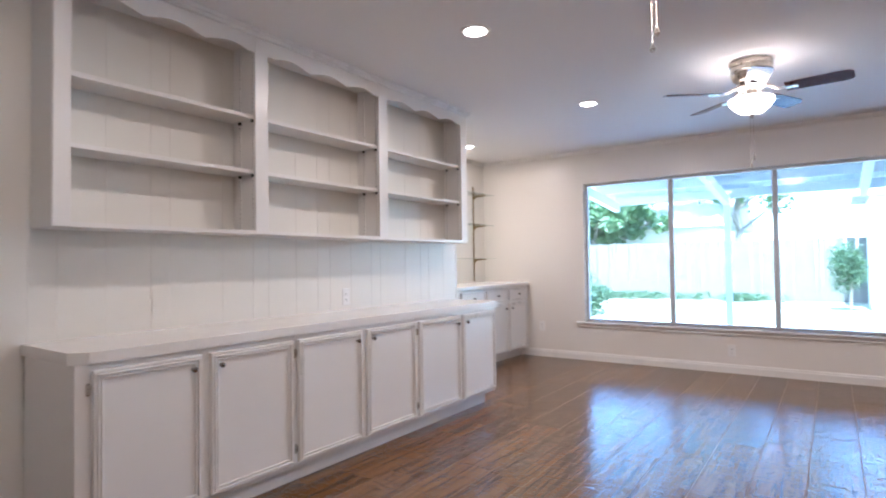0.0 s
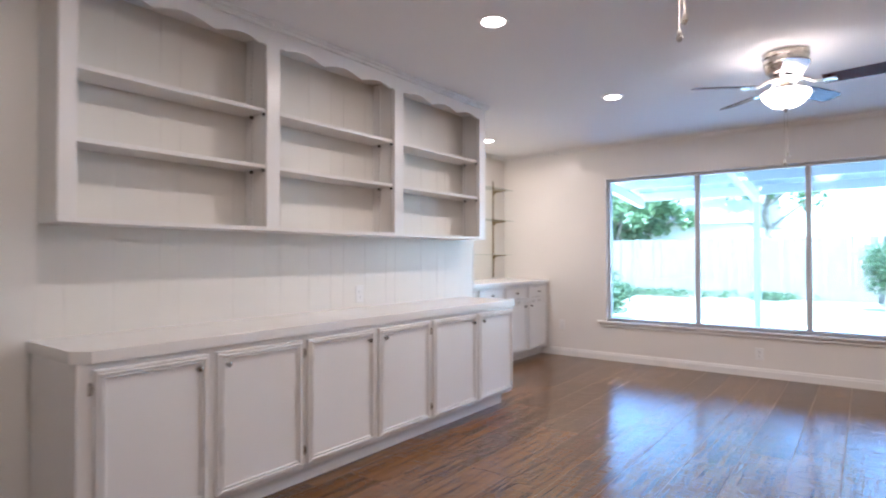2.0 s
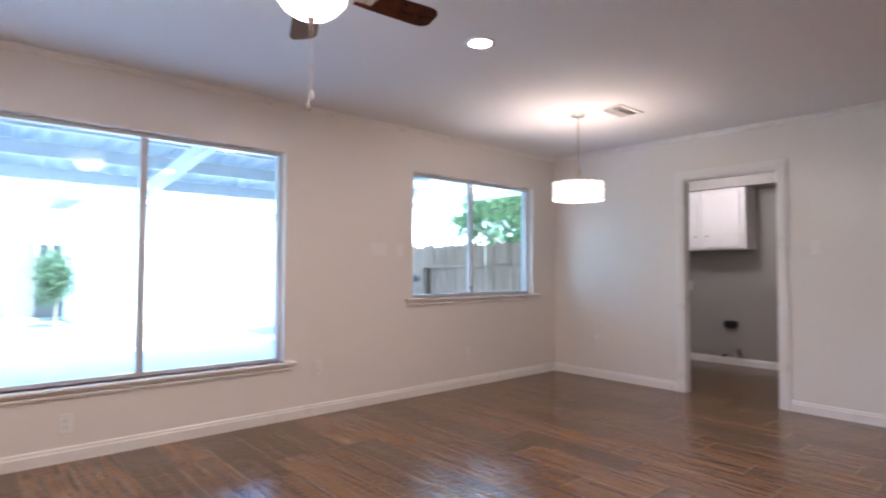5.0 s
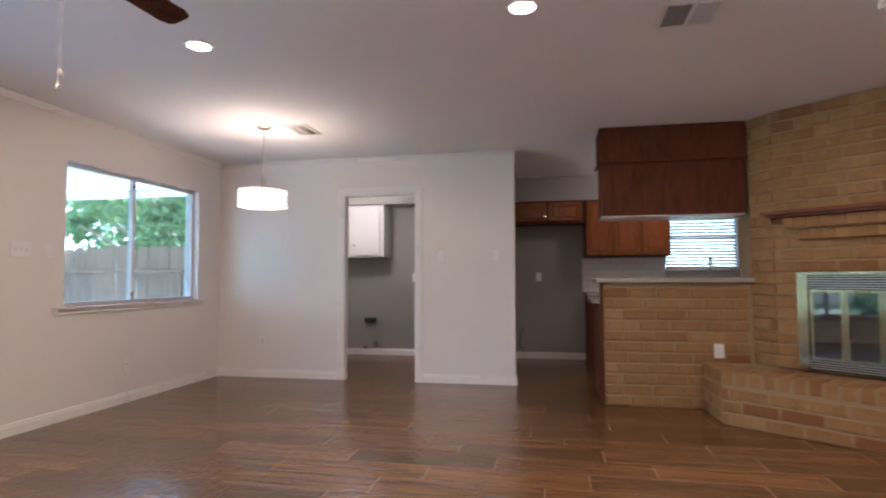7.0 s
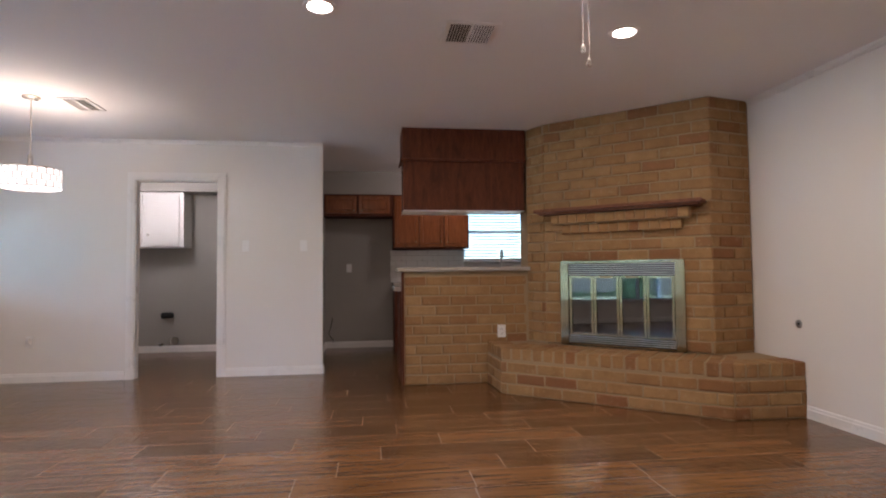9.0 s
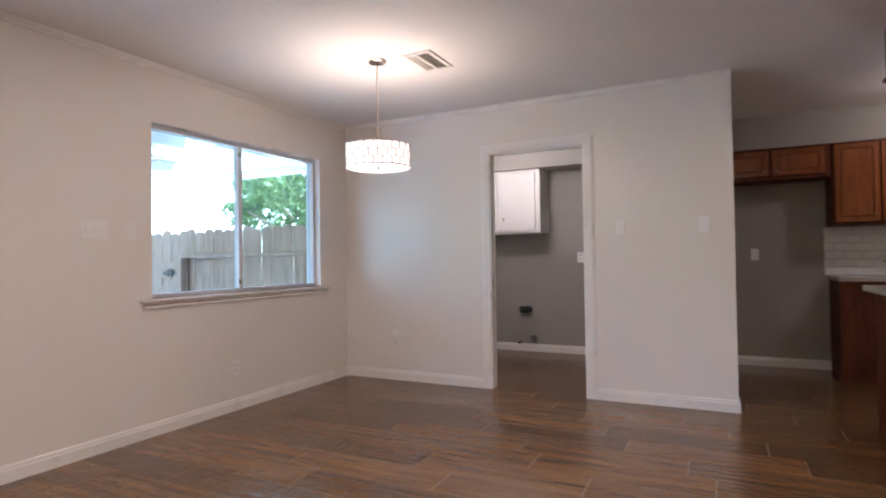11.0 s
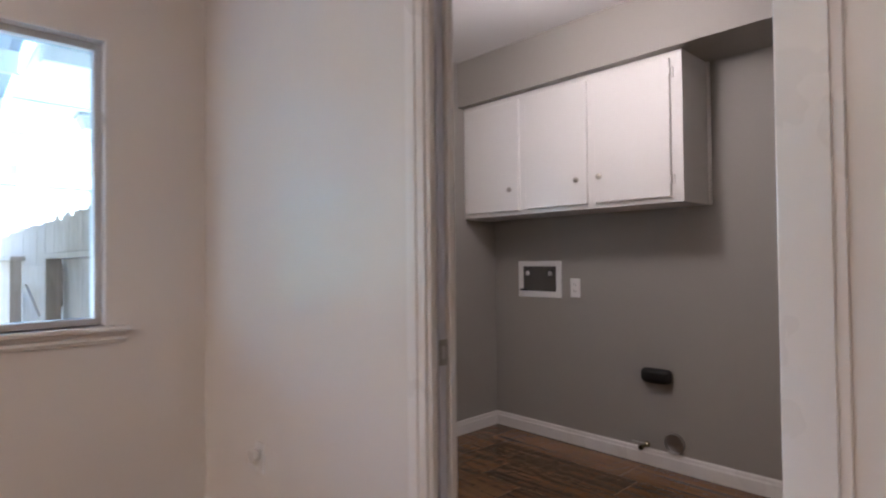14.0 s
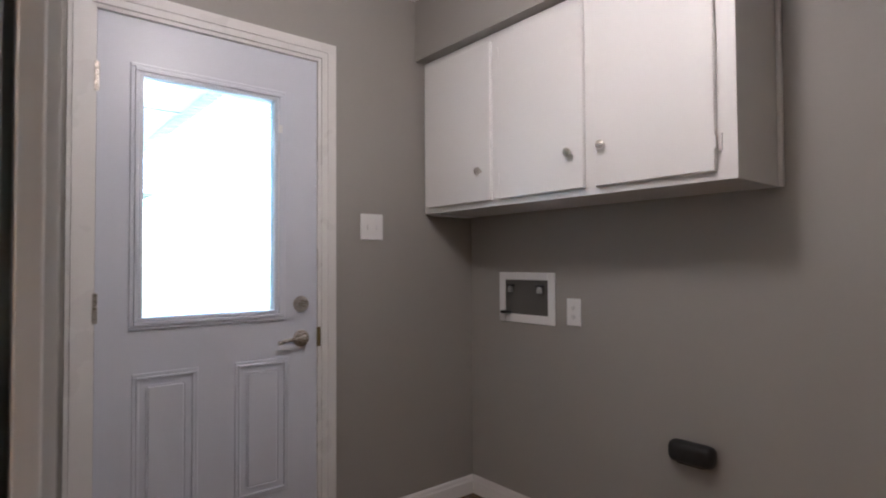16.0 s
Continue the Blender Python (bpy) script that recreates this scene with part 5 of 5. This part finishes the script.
for z in (1.80, 1.03, 0.25):
    part("hinge", boxes([(dx0 - 0.009, N - 0.010, z - 0.05, dx0 + 0.006, N + 0.004, z + 0.05)], 0.003), NICKEL, bd, "nickel hinge")
part("strike_plate", box(dx1 - 0.004, N - 0.0075, 0.83, dx1 + 0.012, N - 0.004, 0.91), BRONZE, bd)
part("threshold", box(x0 + 0.014, N, 0.0, x1 - 0.014, N + 0.16, 0.007), STEEL, bd)


# ---- outdoors ----
GZ = -0.12
bm = bmesh.new()
bmesh.ops.create_grid(bm, x_segments=8, y_segments=8, size=400)
bmesh.ops.translate(bm, verts=bm.verts, vec=(0, 0, GZ - 0.06))
setting("ground", bm, LAWN, "pale dry lawn")
setting("pavement", boxes([(-6.0, N + 0.16, GZ - 0.05, 8.0, 12.4, GZ)], 0.01), CONCRETE, "pale concrete patio slab")

cover = thing("patio_cover", "white-framed patio cover with corrugated metal roof", "patio roof", (-1.0, 9.2, 2.2))


def roof_z(y):
    return 2.62 - (y - 6.4) * 0.10


part("house_rail", box(-3.22, 6.42, roof_z(6.42) - 0.20, 3.3, 6.47, roof_z(6.42) - 0.02), WHITE_OUT, cover)
for y in (7.10, 7.95, 8.85):
    part("purlin", box(-3.22, y - 0.025, roof_z(y) - 0.15, 3.3, y + 0.025, roof_z(y) - 0.012, 0.004), WHITE_OUT, cover)
part("edge_beam", box(-3.22, 9.81, roof_z(9.85) - 0.15, 3.3, 9.89, roof_z(9.85) - 0.012, 0.006), WHITE_OUT, cover)
for x in (-3.18, -1.44, 0.30, 2.04):
    bm = prism([(x - 0.045, 6.47), (x + 0.045, 6.47), (x + 0.045, 9.81), (x - 0.045, 9.81)], 0, 0.14)
    for v in bm.verts:
        v.co.z += roof_z(v.co.y) - 0.27
    part("rafter", bm, WHITE_OUT, cover)
for x, y in ((-3.18, 8.2), (-1.44, 9.85), (3.2, 9.85)):
    part("post", boxes([(x - 0.045, y - 0.045, GZ, x + 0.045, y + 0.045, roof_z(y) - 0.15), (x - 0.07, y - 0.07, GZ, x + 0.07, y + 0.07, GZ + 0.02)], 0.006), WHITE_OUT, cover)
bm = bmesh.new()
prev = None
for k in range(0, 129):
    x = -3.3 + k * 0.0515
    dz = 0.012 * (1 if (k // 2) % 2 else -1)
    row = [bm.verts.new((x, y, roof_z(y) + dz)) for y in (6.42, 10.1)] + [bm.verts.new((x, y, roof_z(y) + dz + 0.003)) for y in (10.1, 6.42)]
    if prev:
        for j in range(4):
            bm.faces.new((prev[j], prev[(j + 1) % 4], row[(j + 1) % 4], row[j]))
    prev = row
part("roof_sheet", bm, ROOF_METAL, cover, "corrugated metal sheets")

# eave and carport beyond the side fence
eave = thing("carport", "white carport roof with boarded underside", "carport", (6.2, 9.6, 2.4))
part("ceiling_boards", box(3.34, 6.45, 2.40, 5.05, 12.6, 2.44), WHITE_OUT, eave)
part("fascia", box(5.05, 6.45, 2.30, 5.09, 12.65, 2.52), WHITE_OUT, eave)
part("fascia", box(3.34, 12.6, 2.30, 5.05, 12.65, 2.52), WHITE_OUT, eave)
part("eave_beam", box(3.34, 7.48, 2.30, 5.05, 7.56, 2.399, 0.004), WHITE_OUT, eave)
for y in (8.9, 10.3, 11.6):
    part("trim_batten", box(3.34, y, 2.386, 5.05, y + 0.045, 2.399), WHITE_OUT, eave)
for x in (3.75, 4.93):
    part("post", box(x, 12.48, GZ - 0.06, x + 0.09, 12.57, 2.40), WHITE_OUT, eave)
porch = thing("porch_light", "square grey porch light under the carport roof", "porch light", (3.92, 9.16, 2.40))
part("housing", box(3.80, 9.04, 2.365, 4.04, 9.28, 2.399, 0.004), ALU, porch)
bm = prism([(3.82, 9.06), (4.02, 9.06), (4.02, 9.26), (3.82, 9.26)], 2.27, 2.365)
for v in bm.verts:
    if v.co.z < 2.31:
        v.co.x, v.co.y = 3.92 + (v.co.x - 3.92) * 0.66, 9.16 + (v.co.y - 9.16) * 0.66
part("lens", bm, ALU, porch)


def picket_mesh(h, w, mat):
    bm = bmesh.new()
    outline = [(0.002, 0), (w - 0.002, 0), (w - 0.002, h - 0.035), (w - 0.032, h), (0.032, h), (0.002, h - 0.035)]
    lo = [bm.verts.new((u, 0, z)) for u, z in outline]
    hi = [bm.verts.new((u, 0.016, z)) for u, z in outline]
    bm.faces.new(lo)
    bm.faces.new(hi)
    for k in range(6):
        bm.faces.new((lo[k], lo[(k + 1) % 6], hi[(k + 1) % 6], hi[k]))
    bmesh.ops.recalc_face_normals(bm, faces=bm.faces)
    me = bpy.data.meshes.new("picket")
    bm.to_mesh(me)
    bm.free()
    me.materials.append(mat)
    return me


def fence(name, label, start, end, base, h, w, rails, side, mat=FENCE, posts=None, post_h=None):
    root = thing(name, label, "fence", (*start, base))
    a, b = Vector((*start, base)), Vector((*end, base))
    d = (b - a).normalized()
    rot = Matrix.Rotation(math.atan2(d.y, d.x), 4, "Z")
    me = picket_mesh(h, w, mat)
    n = int((b - a).length / w)
    rnd = random.Random(len(name))
    for k in range(n):
        ob = new("picket", me)
        ob.parent = root
        ob.matrix_basis = Matrix.Translation(d * (k * w) + Vector((0, 0, rnd.uniform(-0.02, 0.02)))) @ rot @ Matrix.Rotation(radians(rnd.uniform(-0.5, 0.5)), 4, "Y")
    nrm = Vector((-d.y, d.x, 0)) * side
    for z in rails:
        bm = box(0, 0, 0, (b - a).length, 0.038, 0.09, 0.003)
        bmesh.ops.transform(bm, matrix=Matrix.Translation(a + nrm * 0.03 + Vector((0, 0, z))) @ rot, verts=bm.verts)
        part("rail", bm, mat, root)
    for k in posts or np.arange(0.0, (b - a).length, 2.4):
        p = a + d * k + nrm * 0.09
        part("post", box(p.x - 0.045, p.y - 0.045, base, p.x + 0.045, p.y + 0.045, base + (post_h or h - 0.12), 0.004), mat, root)
    return root


side_fence = fence("side_fence", "weathered dog-eared wooden side fence beside the house", (3.60, 6.47), (3.60, 12.6), GZ, 1.60, 0.140, (), 1, FENCE, (0.10, 1.82, 3.82, 6.0), 1.295)
for ya, yb in ((6.50, 8.335), (10.25, 12.55)):
    part("rail", box(3.470, ya, 1.176, 3.598, yb, 1.214, 0.004), FENCE, side_fence)
    part("rail", box(3.558, ya, 0.22, 3.596, yb, 0.31, 0.003), FENCE, side_fence)
fence("back_fence", "pale wooden picket fence along the back of the yard", (-24.0, 20.4), (3.6, 20.4), GZ - 0.06, 1.95, 0.145, (0.4, 1.4), 1, BACK_FENCE)
fence("west_fence", "pale wooden fence along the side of the yard", (-13.0, 20.4), (-13.0, 3.0), GZ - 0.06, 1.95, 0.145, (0.4, 1.4), 1, BACK_FENCE)
gate = thing("gate", "wooden gate with braced boards in the side fence", "gate", (3.55, 8.9, GZ))
part("board", box(3.560, 8.37, 0.955, 3.598, 10.19, 1.135, 0.003), FENCE, gate)
part("board", box(3.560, 8.37, 0.22, 3.598, 10.19, 0.40, 0.003), FENCE, gate)
for sgn, cy in ((1, 8.82), (-1, 9.74)):
    bm = box(-0.47, -0.014, -0.06, 0.47, 0.014, 0.06, 0.003)
    bmesh.ops.transform(bm, matrix=Matrix.Translation((3.578, cy, 0.775)) @ Matrix.Rotation(radians(90), 4, "Z") @ Matrix.Rotation(radians(17 * sgn), 4, "Y"), verts=bm.verts)
    part("brace", bm, FENCE, gate)
part("latch", boxes([(3.535, 8.42, 0.99, 3.560, 8.64, 1.03), (3.525, 8.47, 0.97, 3.535, 8.56, 1.06)], 0.004), DARK, gate, "black metal latch")

garage = thing("garage", "white garage with grey shingle roof across the yard", "garage", (5.5, 19, GZ))
part("wall", box(0.70, 17.2, GZ - 0.06, 6.2, 19.4, 2.7), WHITE_OUT, garage)
bm = bmesh.new()
v = [bm.verts.new(q) for q in ((0.35, 16.8, 2.65), (6.6, 16.8, 2.65), (6.6, 18.3, 3.4), (0.35, 18.3, 3.4), (0.35, 19.8, 2.65), (6.6, 19.8, 2.65))]
for q in ((0, 1, 2, 3), (3, 2, 5, 4), (0, 3, 4), (1, 2, 5), (0, 1, 5, 4)):
    bm.faces.new([v[k] for k in q])
part("roof", bm, SHINGLE, garage)
part("corner_board", box(0.68, 17.17, GZ - 0.06, 0.78, 17.2, 2.6), WHITE_OUT, garage)

house = thing("neighbour_house", "pale neighbouring house with a low gable roof", "house", (-10, 28, GZ))
part("wall", box(-17, 25, GZ - 0.06, -4, 33, 2.6), WHITE_OUT, house)
bm = bmesh.new()
v = [bm.verts.new(q) for q in ((-17.6, 24.4, 2.5), (-3.4, 24.4, 2.5), (-3.4, 29, 4.9), (-17.6, 29, 4.9), (-17.6, 33.6, 2.5), (-3.4, 33.6, 2.5))]
for q in ((0, 1, 2, 3), (3, 2, 5, 4), (0, 3, 4), (1, 2, 5), (0, 1, 5, 4)):
    bm.faces.new([v[k] for k in q])
part("roof", bm, SHINGLE, house)


def leaves(bm, centre, radii, count, size, rnd):
    for _ in range(count):
        d = Vector((rnd.gauss(0, 1), rnd.gauss(0, 1), rnd.gauss(0, 1))).normalized() * rnd.uniform(0.45, 1.0)
        p = Vector(centre) + Vector((d.x * radii[0], d.y * radii[1], d.z * radii[2]))
        u = Vector((rnd.uniform(-1, 1), rnd.uniform(-1, 1), rnd.uniform(-1, 1))).normalized() * size * rnd.uniform(0.6, 1.3)
        w = u.cross(Vector((rnd.uniform(-1, 1), rnd.uniform(-1, 1), rnd.uniform(-1, 1)))).normalized() * size * 0.45
        q = [bm.verts.new(p + o) for o in (-u, -u * 0.2 + w, u, -u * 0.2 - w)]
        bm.faces.new(q)


def tree(x, y, h, spread, seed, label, low=0, count=70):
    rnd = random.Random(seed)
    root = thing("tree", label, "tree", (x, y, GZ))
    bm = bmesh.new()
    trunk = [Vector((x, y, GZ - 0.05))]
    for k in range(1, 6):
        trunk.append(trunk[-1] + Vector((rnd.uniform(-0.15, 0.15), rnd.uniform(-0.15, 0.15), h * 0.11)))
    for k, (a, b) in enumerate(zip(trunk, trunk[1:])):
        tube([a, b + (b - a) * 0.06], 0.20 - 0.024 * k, 10, bm)
    tips = []
    for k in range(8):
        a = 2 * math.pi * k / 8 + rnd.uniform(-0.3, 0.3)
        s = trunk[3 - low + k % 3]
        m = s + Vector((math.cos(a) * spread * 0.4, math.sin(a) * spread * 0.4, h * 0.16))
        e = m + Vector((math.cos(a + 0.3) * spread * 0.45, math.sin(a + 0.3) * spread * 0.45, h * 0.14))
        tube([s, m], 0.075, 8, bm)
        tube([m, e], 0.045, 7, bm)
        tips += [m, e]
    part("trunk", bm, BARK, root, "rough brown trunk and limbs")
    bm = bmesh.new()
    for t in tips:
        for _ in range(3):
            c = t + Vector((rnd.uniform(-1, 1), rnd.uniform(-1, 1), rnd.uniform(-0.4, 0.9))) * spread * 0.22
            s = spread * rnd.uniform(0.16, 0.27)
            leaves(bm, c, (s, s, s * 0.7), count, 0.16, rnd)
    part("crown", bm, LEAF, root, "loose green crown")


tree(-8.3, 23.0, 5.6, 2.6, 2, "broad green tree behind the back fence", 1, 130)
tree(-3.4, 25.5, 7.5, 3.6, 5, "leafy tree rising behind the back fence")
tree(20.0, 19.0, 7.5, 3.8, 8, "green tree beyond the side fence", 2, 160)
tree(14.5, 14.0, 7.0, 4.0, 9, "tall dense green tree beyond the carport", 2, 180)
tree(-14.0, 23.5, 7.5, 4.0, 11, "large tree behind the corner of the yard")


def shrub(x, y, rx, ry, h, seed, label, mat=LEAF_DARK, count=2400, size=0.045):
    rnd = random.Random(seed)
    root = thing("shrub", label, "shrub", (x, y, GZ - 0.06))
    part("stems", tube([(x, y, GZ - 0.08), (x + 0.03, y, GZ + h * 0.4)], 0.03, 6), BARK, root)
    bm = bmesh.new()
    for _ in range(9):
        c = (x + rnd.uniform(-0.5, 0.5) * rx, y + rnd.uniform(-0.5, 0.5) * ry, GZ + h * rnd.uniform(0.25, 0.78))
        leaves(bm, c, (rx * 0.55, ry * 0.55, h * 0.26), count // 9, size, rnd)
    part("foliage", bm, mat, root)


shrub(0.25, 17.0, 0.55, 0.5, 1.75, 3, "upright dark green shrub beside the garage")
shrub(-4.35, 11.3, 0.6, 0.6, 0.75, 4, "low green shrub at the edge of the patio")
shrub(-5.3, 12.6, 0.7, 0.7, 1.2, 6, "taller green shrub beyond the patio corner")
rnd = random.Random(31)
bm = bmesh.new()
for k in range(90):
    leaves(bm, (rnd.uniform(-12, -1.0), rnd.uniform(19.3, 20.0), GZ + 0.08), (0.28, 0.22, 0.15), 40, 0.055, rnd)
tagged(part("flower_bed_plants", bm, LEAF_DARK), "low green bedding plants along the back fence", "plants", kind="stuff")


# ---- floor of plank tiles ----
PW, PL = 0.2385, 0.905
ROW0 = -0.441
# where a joint lies across each row, counted from ROW0; the rest step on by a quarter
JOINTS = {-5: 3.53, -3: 3.34, -2: 3.51, -1: 3.843, 0: 3.99, 3: 0.934, 4: 2.732, 5: 2.526, 6: 2.288, 7: 2.816, 8: 2.176, 9: 2.406, 10: 2.635}
floor = setting("floor", box(AW - 0.12, S - 0.12, -0.12, LE + 0.12, N + 0.16, -0.0010), GROUT, "brown wood-look plank tile floor with pale grout")


def plank_mesh():
    bm = box(0, 0, 0, PW - 0.004, PL - 0.004, 0.010, 0.0010)
    me = bpy.data.meshes.new("plank")
    bm.to_mesh(me)
    bm.free()
    me.materials.append(PLANK)
    return me


pm = plank_mesh()
rest = bmesh.new()
rnd = random.Random(77)
count = 0
row = math.floor((AW - ROW0) / PW)
x = ROW0 + row * PW
while x < LE:
    joint = JOINTS.get(row, 0.4 + 0.23 * row + rnd.uniform(-0.08, 0.08))
    y = S - PL + (joint - S) % PL
    while y < N + 0.02:
        a, b = max(y, S), min(y + PL, N + 0.01)
        if b - a > 0.03:
            near = -1.2 < x < 3.7 and 0.2 < y + PL / 2 < 6.3 and count < 290
            if near:
                ob = new("plank", pm)
                ob.parent = floor
                ob.matrix_basis = Matrix.Translation((x, a, -0.010 + rnd.uniform(-0.0004, 0.0004))) @ Matrix.Diagonal((1, (b - a - 0.004) / (PL - 0.004), 1, 1))
                count += 1
            else:
                box(x, a, -0.010, x + PW - 0.004, b - 0.004, 0.0, bm=rest)
        y += PL
    x += PW
    row += 1
ob = part("outer_planks", rest, PLANK, floor)
tagged(ob, kind="stuff")
